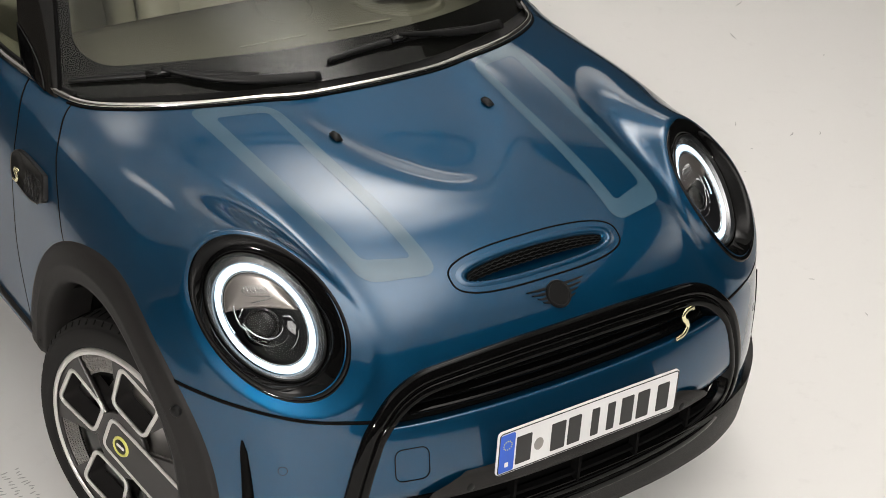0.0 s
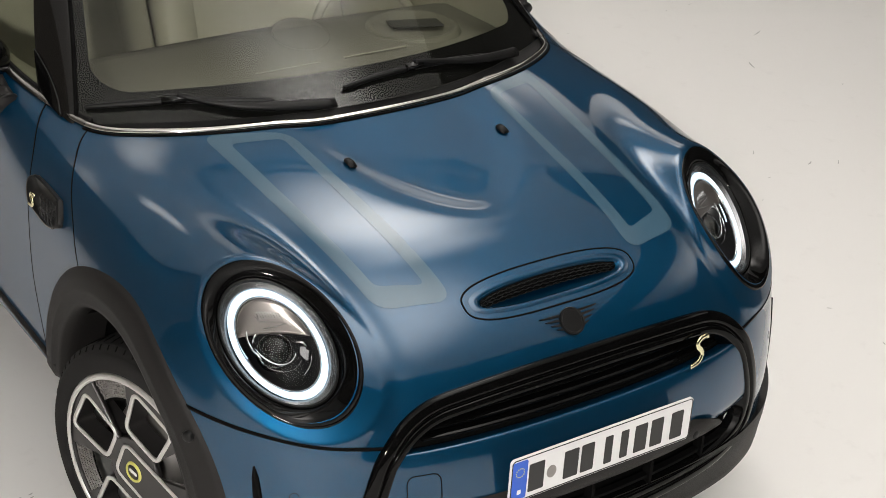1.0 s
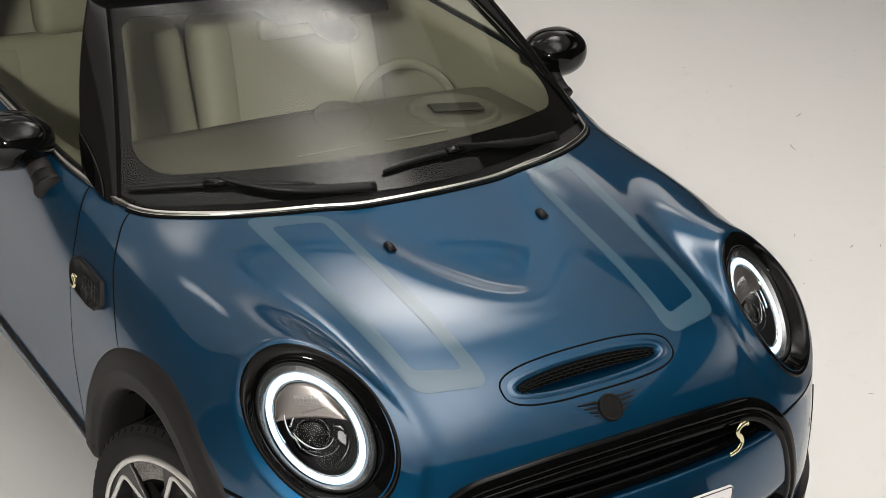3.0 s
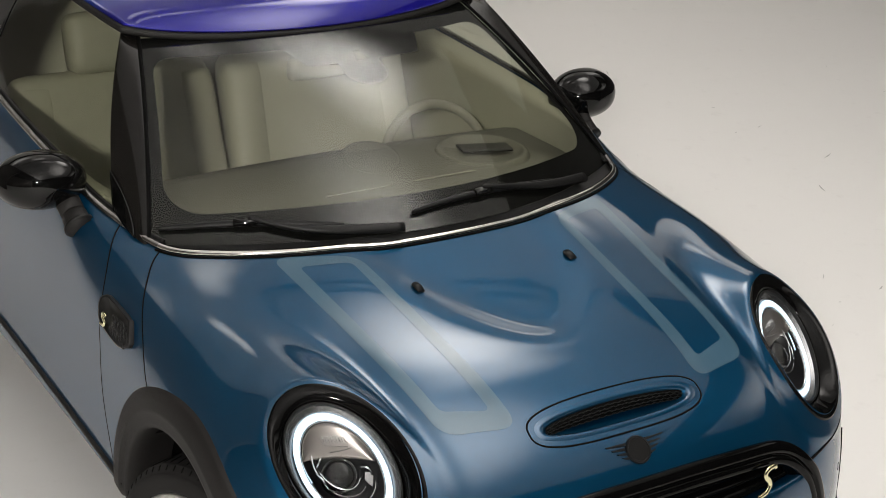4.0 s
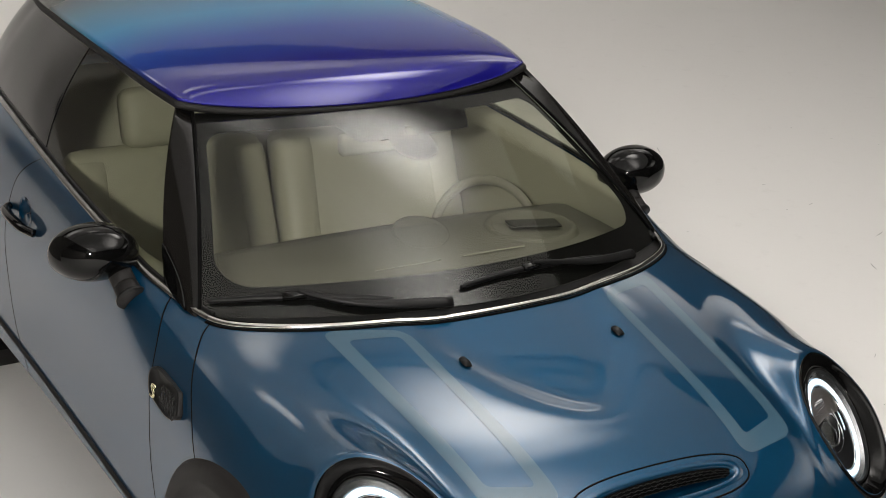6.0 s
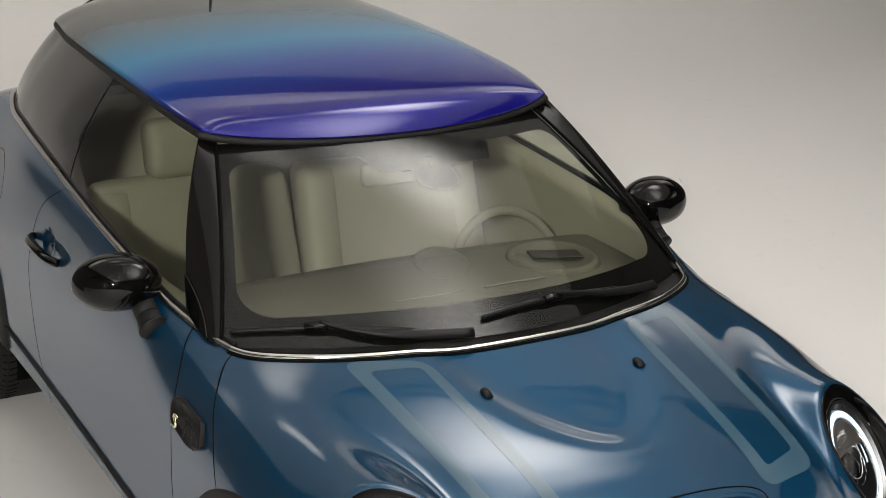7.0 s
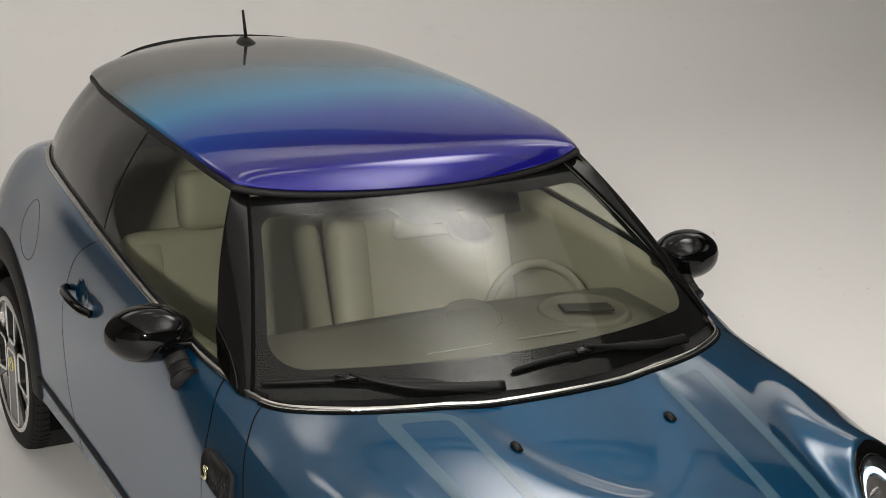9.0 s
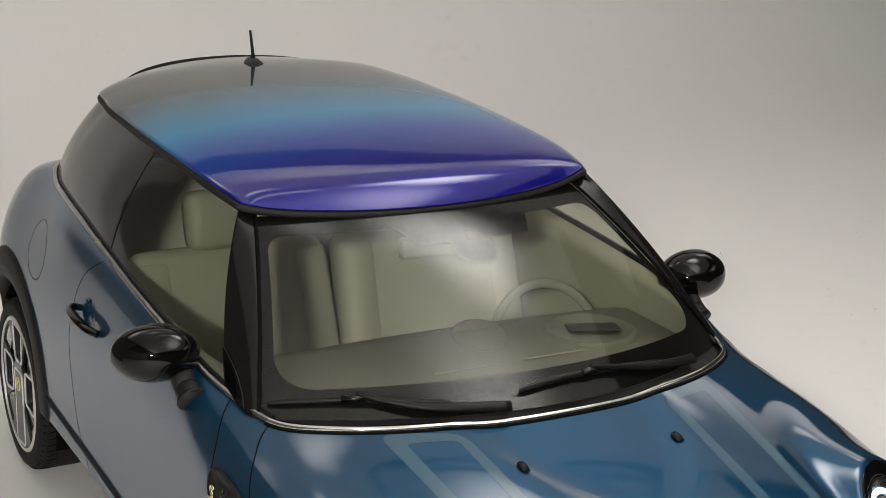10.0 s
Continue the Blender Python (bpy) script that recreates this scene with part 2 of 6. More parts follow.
# ---- materials ----
def car_paint(name, color, fleck=0.25, rough=0.36, metal=0.62, coat=1.0, coat_rough=0.02):
    """Metallic paint under clear lacquer, with fine flakes and a little orange peel."""
    m = material(name, color, rough=rough, metal=metal, coat=coat, coat_rough=coat_rough, spec=0.0)
    nt = m.node_tree
    b = nt.nodes["Principled BSDF"]
    tc = nt.nodes.new("ShaderNodeTexCoord")
    v = nt.nodes.new("ShaderNodeTexVoronoi")
    v.inputs["Scale"].default_value = 1500
    nt.links.new(tc.outputs["Object"], v.inputs["Vector"])
    mix = nt.nodes.new("ShaderNodeMix")
    mix.data_type = "RGBA"
    mix.inputs[6].default_value = (*[c * (1 - fleck) for c in color], 1)
    mix.inputs[7].default_value = (*[min(1, c * (1 + fleck)) for c in color], 1)
    nt.links.new(v.outputs["Color"], mix.inputs[0])
    nt.links.new(mix.outputs[2], b.inputs["Base Color"])
    n = nt.nodes.new("ShaderNodeTexNoise")
    n.inputs["Scale"].default_value = 260
    nt.links.new(tc.outputs["Object"], n.inputs["Vector"])
    bp = nt.nodes.new("ShaderNodeBump")
    bp.inputs["Strength"].default_value = 0.012
    bp.inputs["Distance"].default_value = 0.001
    nt.links.new(n.outputs["Fac"], bp.inputs["Height"])
    nt.links.new(bp.outputs["Normal"], b.inputs["Coat Normal"])
    b.inputs["Coat IOR"].default_value = 1.58
    return m


PAINT = car_paint("blue metallic paint", (0.0026, 0.051, 0.117), rough=0.40, metal=0.75)
STRIPE = car_paint("grey blue stripe film", (0.050, 0.105, 0.152), rough=0.5, metal=0.2, coat=0.9, coat_rough=0.09)
BLACK = material("gloss black", (0.004, 0.004, 0.004), rough=0.12, rough_var=0.02, scale=4)
PIANO = material("piano black lacquer", (0.002, 0.002, 0.002), rough=0.045, rough_var=0.015, scale=3, spec=0.30)
BEZEL = material("black lamp bezel lacquer", (0.002, 0.002, 0.002), rough=0.05, rough_var=0.015, scale=3, spec=0.16)
GAP = material("dark joint", (0.003, 0.003, 0.003), rough=0.7, spec=0.05)
CLAD = material("grey grained plastic", (0.0105, 0.0096, 0.0092), rough=0.58, bump=0.25, bump_scale=900, var=0.12, scale=40, spec=0.27)
DARK = material("black plastic", (0.006, 0.006, 0.006), rough=0.40, bump=0.15, bump_scale=700, var=0.2, scale=30, spec=0.22)
RUBBER = material("tyre rubber", (0.0095, 0.009, 0.0088), rough=0.75, bump=0.3, bump_scale=300, var=0.25, scale=18, spec=0.25)
LIP = material("black plastic lip", (0.008, 0.0075, 0.007), rough=0.52, bump=0.2, bump_scale=900, var=0.15, scale=40, spec=0.2)
CHROME = material("polished chrome", (0.78, 0.77, 0.74), rough=0.10, metal=1.0, rough_var=0.03, scale=12)
SATIN = material("satin chrome", (0.36, 0.35, 0.335), rough=0.26, metal=1.0, rough_var=0.04, scale=15)
RIMGREY = material("grey wheel lacquer", (0.026, 0.0245, 0.024), rough=0.38, metal=0.4, coat=0.4, var=0.1, scale=60)
POLISH = material("turned aluminium", (0.78, 0.77, 0.75), rough=0.46, metal=1.0, rough_var=0.06, scale=80)
STEEL = material("grey steel", (0.34, 0.325, 0.31), rough=0.45, metal=0.85, var=0.2, scale=25)
YELLOW = material("lime yellow lacquer", (0.62, 0.60, 0.14), rough=0.35, coat=0.5)
GOLD = material("pale gold badge", (0.85, 0.80, 0.52), rough=0.18, metal=1.0)
PLATE = material("white reflective plate", (0.72, 0.72, 0.72), rough=0.35, var=0.03, scale=60)
PLATEBLUE = material("blue plate band", (0.02, 0.10, 0.55), rough=0.35)
INK = material("black plate paint", (0.012, 0.012, 0.012), rough=0.4)
CREAM = material("beige leather", (0.31, 0.303, 0.232), rough=0.55, var=0.08, scale=30, bump=0.2, bump_scale=260)
# Seat beige made lighter to make up for light missing in the rear cabin.
BENCH = material("beige cloth lightened against shade", (0.38, 0.372, 0.295), rough=0.8, var=0.06, scale=40, bump=0.15, bump_scale=400)
LINER = material("pale roof lining", (0.60, 0.585, 0.49), rough=0.9, var=0.05, scale=50, bump=0.2, bump_scale=500)
DASH = material("olive grey dashboard skin", (0.095, 0.093, 0.072), rough=0.62, var=0.1, scale=40, bump=0.02, bump_scale=120)
CABIN = material("olive cabin plastic", (0.21, 0.204, 0.16), rough=0.5, var=0.15, scale=30)
PILLAR = material("satin black pillar cover", (0.006, 0.0055, 0.005), rough=0.14, rough_var=0.03, scale=4, spec=0.3)
CABIN_DARK = material("dark display recess", (0.03, 0.03, 0.026), rough=0.6, spec=0.2)
FRIT = material("black glass edge print", (0.006, 0.006, 0.006), rough=0.7, var=0.1, scale=3, spec=0.0)
PRIVACY = material("dark privacy glass", (0.012, 0.012, 0.012), rough=0.03, rough_var=0.01, scale=2)
SCREEN = glass("clear coated windscreen", (0.90, 0.91, 0.84), rough=0.06, density=0.02)
SIDEGLASS = glass("green tinted side glass", (0.64, 0.655, 0.575), rough=0.05, density=0.05)
LENS = glass("clear lamp lens", (0.94, 0.95, 0.95), density=-0.26)
REFLECTOR = material("lamp reflector chrome", (0.75, 0.76, 0.78), rough=0.12, metal=1.0, rough_var=0.05, scale=30)
LAMPBLACK = material("black lamp insert", (0.006, 0.006, 0.007), rough=0.35, spec=0.2)
LAMPSHELF = material("smoked grey lamp shelf", (0.15, 0.135, 0.125), rough=0.30, metal=0.6, var=0.05, scale=40)
LAMPEDGE = glow("pale blue ring edge and reflection glow", (0.42, 0.74, 1.0), 0.85)
LAMPRIM = material("dark silver lamp rim", (0.30, 0.30, 0.31), rough=0.22, metal=0.95, rough_var=0.05, scale=20)
LAMPRING = glow("lit white light ring", (0.84, 0.95, 1.0), 1.5)


def roof_paint():
    """Painted blend along the roof: deep violet blue, bright aqua, black."""
    m = car_paint("multitone roof paint", (0.03, 0.02, 0.4), rough=0.40, metal=0.55, coat=1.0)
    nt = m.node_tree
    b = nt.nodes["Principled BSDF"]
    tc = nt.nodes.new("ShaderNodeTexCoord")
    sep = nt.nodes.new("ShaderNodeSeparateXYZ")
    nt.links.new(tc.outputs["Object"], sep.inputs[0])
    mr = nt.nodes.new("ShaderNodeMapRange")
    mr.inputs["From Min"].default_value = 0.85
    mr.inputs["From Max"].default_value = 2.65
    nt.links.new(sep.outputs["Y"], mr.inputs["Value"])
    n = nt.nodes.new("ShaderNodeTexNoise")
    n.inputs["Scale"].default_value = 4
    nt.links.new(tc.outputs["Object"], n.inputs["Vector"])
    ad = nt.nodes.new("ShaderNodeMath")
    ad.operation = "MULTIPLY_ADD"
    ad.inputs[1].default_value = 0.03
    nt.links.new(n.outputs["Fac"], ad.inputs[0])
    nt.links.new(mr.outputs[0], ad.inputs[2])
    r = nt.nodes.new("ShaderNodeValToRGB")
    stops = [(0.0, (0.008, 0.005, 0.170)), (0.15, (0.008, 0.008, 0.20)), (0.28, (0.005, 0.055, 0.33)), (0.42, (0.003, 0.21, 0.44)), (0.54, (0.010, 0.14, 0.24)), (0.68, (0.020, 0.026, 0.028)), (1.0, (0.010, 0.010, 0.010))]
    e = r.color_ramp.elements
    e[0].position, e[0].color = stops[0][0], (*stops[0][1], 1)
    e[1].position, e[1].color = stops[-1][0], (*stops[-1][1], 1)
    for p, c in stops[1:-1]:
        k = e.new(p)
        k.color = (*c, 1)
    nt.links.new(ad.outputs[0], r.inputs[0])
    nt.links.new(r.outputs[0], b.inputs["Base Color"])
    return m


ROOF = roof_paint()


def studio_white():
    m = material("white studio paint", (0.84, 0.826, 0.806), rough=0.55, var=0.025, scale=1.3)
    nt = m.node_tree
    b = nt.nodes["Principled BSDF"]
    tc = nt.nodes.new("ShaderNodeTexCoord")
    n = nt.nodes.new("ShaderNodeTexNoise")
    n.inputs["Scale"].default_value = 9
    n.inputs["Detail"].default_value = 8
    n.inputs["Roughness"].default_value = 0.7
    nt.links.new(tc.outputs["Object"], n.inputs["Vector"])
    r = nt.nodes.new("ShaderNodeValToRGB")
    r.color_ramp.elements[0].position, r.color_ramp.elements[0].color = 0.30, (0.80, 0.785, 0.765, 1)
    r.color_ramp.elements[1].position, r.color_ramp.elements[1].color = 0.42, (0.84, 0.826, 0.806, 1)
    nt.links.new(n.outputs["Fac"], r.inputs[0])
    nt.links.new(r.outputs[0], b.inputs["Base Color"])
    return m


WHITE = studio_white()
SIDEWALL = material("grey studio side wall", (0.22, 0.205, 0.19), rough=0.8, var=0.1, scale=2)
CEIL = material("dark studio ceiling", (0.05, 0.05, 0.05), rough=0.9, var=0.2, scale=2)

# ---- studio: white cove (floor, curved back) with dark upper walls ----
# Spots from y 5.8 back and at x 7.0 are fill added for background.
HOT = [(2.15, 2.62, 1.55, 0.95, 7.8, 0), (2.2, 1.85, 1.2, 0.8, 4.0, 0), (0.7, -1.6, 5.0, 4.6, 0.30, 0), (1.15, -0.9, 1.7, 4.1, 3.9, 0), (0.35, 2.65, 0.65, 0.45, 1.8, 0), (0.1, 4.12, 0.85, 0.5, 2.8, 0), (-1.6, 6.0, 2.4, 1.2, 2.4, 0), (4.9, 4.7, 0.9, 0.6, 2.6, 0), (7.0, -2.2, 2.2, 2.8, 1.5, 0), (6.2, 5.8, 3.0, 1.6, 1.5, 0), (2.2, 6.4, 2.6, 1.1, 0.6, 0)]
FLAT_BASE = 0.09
# The third flat is added out of view to brighten the floor at right.
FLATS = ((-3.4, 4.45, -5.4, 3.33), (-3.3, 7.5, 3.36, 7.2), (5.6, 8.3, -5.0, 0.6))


def cove():
    y1, r, hi = 8.5, 2.5, 5.2
    prof = [(-7.0, 0.0), (-3, 0), (0, 0), (3, 0), (y1 - r, 0.0)] + [(y1 - r + r * math.sin(a), r - r * math.cos(a)) for a in np.linspace(0.1, math.pi / 2, 14)] + [(y1, hi)]
    xs = np.linspace(-7.5, 8.5, 33)
    P = np.array([[(x, y, z) for x in xs] for y, z in prof])
    return flip(grid(P))


tagged(piece("floor", *cove(), WHITE), "white painted studio floor curving up into the back wall", "floor", kind="structure")
SCUFF = material("grey floor scuff", (0.50, 0.49, 0.475), rough=0.7, var=0.2, scale=60)


def floor_marks():
    """Tyre prints and shoe scuffs: thin ragged smears on the paint."""
    rng = np.random.default_rng(7)
    parts = []

    def smear(x, y, length, width, turn):
        n = 9
        t = np.linspace(-0.5, 0.5, n)
        half = width * 0.5 * (1 - (2 * t) ** 2) * rng.uniform(0.5, 1.0, n) + 0.0006
        bend = 0.06 * length * np.sin(3 * t + rng.uniform(0, 6))
        c, d = math.cos(turn), math.sin(turn)
        P = np.array([[(x + length * k * c - (b + w) * d, y + length * k * d + (b + w) * c, 0.0012) for k, b, w in zip(t, bend, sgn * half)] for sgn in (1, -1)])
        parts.append(flip(grid(P)))
    for lane in (-1.02, -0.985, -0.945, -0.91):
        for k in range(16):
            smear(lane + rng.normal(0, 0.003), 0.20 + 0.014 * k + rng.normal(0, 0.002), rng.uniform(0.010, 0.022), 0.005, rng.normal(0, 0.3))
    for k in range(70):
        x, y = rng.uniform(1.0, 4.5), rng.uniform(-1.2, 4.0)
        smear(x, y, rng.choice([0.012, 0.02, 0.04, 0.08]), rng.uniform(0.003, 0.008), rng.uniform(0, 3.1))
    for k in range(14):
        smear(rng.uniform(-2.2, -1.3), rng.uniform(0.8, 3.5), rng.uniform(0.02, 0.07), rng.uniform(0.004, 0.010), rng.uniform(0, 3.1))
    return join(*parts)


tagged(piece("floor_marks", *floor_marks(), SCUFF), "faint grey tyre prints and scuffs on the floor paint", "scuff marks", kind="stuff")


def slab_wall(name, lo, hi, mat, label, cat):
    bm = bmesh.new()
    bmesh.ops.create_cube(bm, size=1)
    for v in bm.verts:
        v.co = Vector([(a + b) / 2 + c * (b - a) for a, b, c in zip(lo, hi, v.co)])
    return tagged(bm_piece(name, bm, mat), label, cat, kind="structure")


slab_wall("wall_left", (-7.7, -7, 0), (-7.5, 8.5, 5.4), SIDEWALL, "grey studio side wall", "wall")
# Unseen wall, added so that door and side glass reflect a darker grey.
slab_wall("added_wall_left", (-3.7, 1.6, 0), (-3.5, 8.5, 5.4), SIDEWALL, "grey wall added out of view to darken the side reflections of the car", "wall")
slab_wall("wall_right", (8.5, -7, 0), (8.7, 8.5, 5.4), CEIL, "dark studio side wall", "wall")
slab_wall("wall_rear", (-7.5, -7.2, 0), (8.5, -7.0, 5.4), CEIL, "dark studio wall behind the camera", "wall")
slab_wall("ceiling", (-7.5, -7, 5.4), (8.5, 8.5, 5.5), CEIL, "dark studio ceiling", "ceiling")


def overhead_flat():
    """Wide cloths hung overhead that glow: an even sheen with hot spots, some added as fill."""
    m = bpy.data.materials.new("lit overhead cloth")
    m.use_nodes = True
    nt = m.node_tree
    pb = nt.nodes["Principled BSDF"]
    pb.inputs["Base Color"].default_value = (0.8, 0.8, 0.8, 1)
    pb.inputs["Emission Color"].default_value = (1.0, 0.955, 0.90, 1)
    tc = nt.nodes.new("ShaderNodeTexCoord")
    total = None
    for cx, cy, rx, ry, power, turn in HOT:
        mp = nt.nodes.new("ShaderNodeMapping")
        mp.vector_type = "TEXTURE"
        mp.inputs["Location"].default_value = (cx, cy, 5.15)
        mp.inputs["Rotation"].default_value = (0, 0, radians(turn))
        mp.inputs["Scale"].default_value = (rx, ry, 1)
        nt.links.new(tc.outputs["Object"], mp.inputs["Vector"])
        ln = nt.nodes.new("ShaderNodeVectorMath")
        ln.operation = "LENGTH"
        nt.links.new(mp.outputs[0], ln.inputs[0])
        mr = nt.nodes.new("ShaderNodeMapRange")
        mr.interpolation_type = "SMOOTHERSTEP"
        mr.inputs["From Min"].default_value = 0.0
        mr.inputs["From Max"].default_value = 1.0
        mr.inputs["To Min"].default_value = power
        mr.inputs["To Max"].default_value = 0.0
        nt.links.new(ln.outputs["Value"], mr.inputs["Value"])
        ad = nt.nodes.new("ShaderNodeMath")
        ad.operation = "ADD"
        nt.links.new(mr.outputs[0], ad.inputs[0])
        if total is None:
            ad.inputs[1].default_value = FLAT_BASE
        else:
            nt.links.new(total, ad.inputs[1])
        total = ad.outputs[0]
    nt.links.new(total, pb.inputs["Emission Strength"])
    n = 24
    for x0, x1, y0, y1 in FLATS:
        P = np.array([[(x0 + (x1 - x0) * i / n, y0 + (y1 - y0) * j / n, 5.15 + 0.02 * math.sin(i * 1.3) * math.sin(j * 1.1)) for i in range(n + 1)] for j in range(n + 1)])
        tagged(piece("overhead_cloth", *grid(P), m), "wide white cloth flat hung overhead, lit, part of a set with added fill", "studio light", "overhead cloths")


def light_panel(name, at, aim, w, h, power, label):
    m = glow("lit panel cloth", (1.0, 0.96, 0.91), power)
    bm = bmesh.new()
    bmesh.ops.create_cube(bm, size=1)
    for v in bm.verts:
        v.co = Vector((v.co.x * w, v.co.y * h, v.co.z * 0.06))
    ob = bm_piece(name, bm, m)
    ob.matrix_world = look(at, aim)
    return tagged(ob, label, "studio light")


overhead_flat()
light_panel("key_light", (-4.2, -5.2, 3.7), (-0.3, -0.3, 0.6), 0.5, 0.28, 800.0, "white rectangular key softbox, lit")
pipe = new("lighting_pipe")
tagged(pipe, "black lighting pipe with clamps under the overhead cloth", "pipe")
piece("tube", *sweep(np.array([(-3.3, 3.345, 5.02), (7.4, 3.345, 5.02)]), oval(0.017, 0.017, 12), (0, 0, 1)), CEIL, pipe)
piece("side_tube", *sweep(np.array([(4.52, -5.3, 5.06), (4.52, 3.345, 5.06)]), oval(0.05, 0.05, 12), (0, 0, 1)), CEIL, pipe)
for cx in (-1.9, 0.9, 3.5, 6.0):
    piece("clamp", *sweep(np.array([(cx - 0.06, 3.345, 5.02), (cx + 0.06, 3.345, 5.02)]), round_rect(0.07, 0.07, 0.015), (0, 0, 1)), CEIL, pipe)

# sizes shared by several parts
TOPY, TOPC, TOPZ = 0.906, 0.40, 1.330
WSB, WST = 0.700, 0.505
FA = (-0.020, 0.376, 0.335, 0.426)
RA = (2.44, 0.390, 0.335, 0.44)
AX2 = -22.0
MIR = (-0.847, 0.80, 1.038)


# ---- the car ----
car = tagged(new("car"), "blue metallic hatchback with a multitone roof on a studio floor", "car")


def normal_of(P, fn=body):
    e = 5e-4
    P = np.asarray(P, float)
    x, y, z = P.T
    g = np.stack([fn(x + e, y, z) - fn(x - e, y, z), fn(x, y + e, z) - fn(x, y - e, z), fn(x, y, z + e) - fn(x, y, z - e)], 1)
    return g / np.linalg.norm(g, axis=1, keepdims=True)


def on_top(x, y):
    x, y = np.broadcast_arrays(np.asarray(x, float), np.asarray(y, float))
    o = np.stack([x.ravel(), y.ravel(), np.full(x.size, 0.60)], 1)
    return cast(o, np.array([[0, 0, 1.0]]), far=0.7, n=40)[0].reshape(*x.shape, 3)


def on_side(y, z, s=-1):
    y, z = np.broadcast_arrays(np.asarray(y, float), np.asarray(z, float))
    o = np.stack([np.full(y.size, 0.0), y.ravel(), z.ravel()], 1)
    return cast(o, np.array([[s * 1.0, 0, 0]]), far=1.2, n=60)[0].reshape(*y.shape, 3)


def on_front(x, z):
    x, z = np.broadcast_arrays(np.asarray(x, float), np.asarray(z, float))
    o = np.stack([x.ravel(), np.full(x.size, 0.2), z.ravel()], 1)
    return cast(o, np.array([[0, -1.0, 0]]), far=1.3, n=60)[0].reshape(*x.shape, 3)


def chrome_y(x):
    x = np.abs(x)
    return 0.197 + 0.26 * x ** 2 + 0.51 * x ** 4


BELT = [(0.40, 0.672), (0.50, 0.70), (0.6, 0.728), (0.75, 0.766), (0.94, 0.775), (1.19, 0.774), (1.475, 0.766), (1.82, 0.75), (2.15, 0.722), (2.41, 0.684), (2.6, 0.61), (2.72, 0.48)]
def belt_x(y):
    return curve(y, BELT)


GRILLE = [(0.0, 0.7035), (0.15, 0.7020), (0.30, 0.695), (0.395, 0.684), (0.46, 0.655), (0.512, 0.607), (0.54, 0.56), (0.568, 0.47), (0.575, 0.40), (0.54, 0.33), (0.44, 0.295), (0.25, 0.285), (0.0, 0.283)]
def grille_loop(scale=1.0, per=6, dz=0.0):
    half = smooth_loop(GRILLE, per, closed=False)
    full = np.concatenate([half, (half * [-1, 1])[-2:0:-1]])
    c = np.array([0, 0.50])
    return c + (full - c) * scale + [0, dz]


def inside(poly, x, z):
    c = np.zeros(np.shape(x), bool)
    p = np.asarray(poly)
    for (x0, z0), (x1, z1) in zip(p, np.roll(p, -1, 0)):
        hit = ((z0 > z) != (z1 > z)) & (x < (x1 - x0) * (z - z0) / (z1 - z0 + 1e-12) + x0)
        c ^= hit
    return c




def hood_line(z):
    return curve(z, [(0.55, 0.10), (0.768, 0.181), (0.854, 0.255), (0.922, 0.367), (0.955, 0.437), (1.0, 0.50)])


def bumper_line(ax):
    return curve(ax, [(0.45, 0.606), (0.51, 0.609), (0.573, 0.616), (0.675, 0.632), (0.762, 0.648), (0.823, 0.663), (0.86, 0.67)])


def door_front(z):
    return curve(z, [(0.2, 0.40), (0.387, 0.411), (0.611, 0.478), (0.763, 0.481), (0.836, 0.481), (0.906, 0.511), (0.981, 0.604), (1.03, 0.68)])


def door_rear(z):
    return curve(z, [(0.2, 1.45), (0.40, 1.56), (0.489, 1.639), (0.619, 1.695), (0.761, 1.717), (0.883, 1.683), (1.005, 1.607), (1.071, 1.517)])


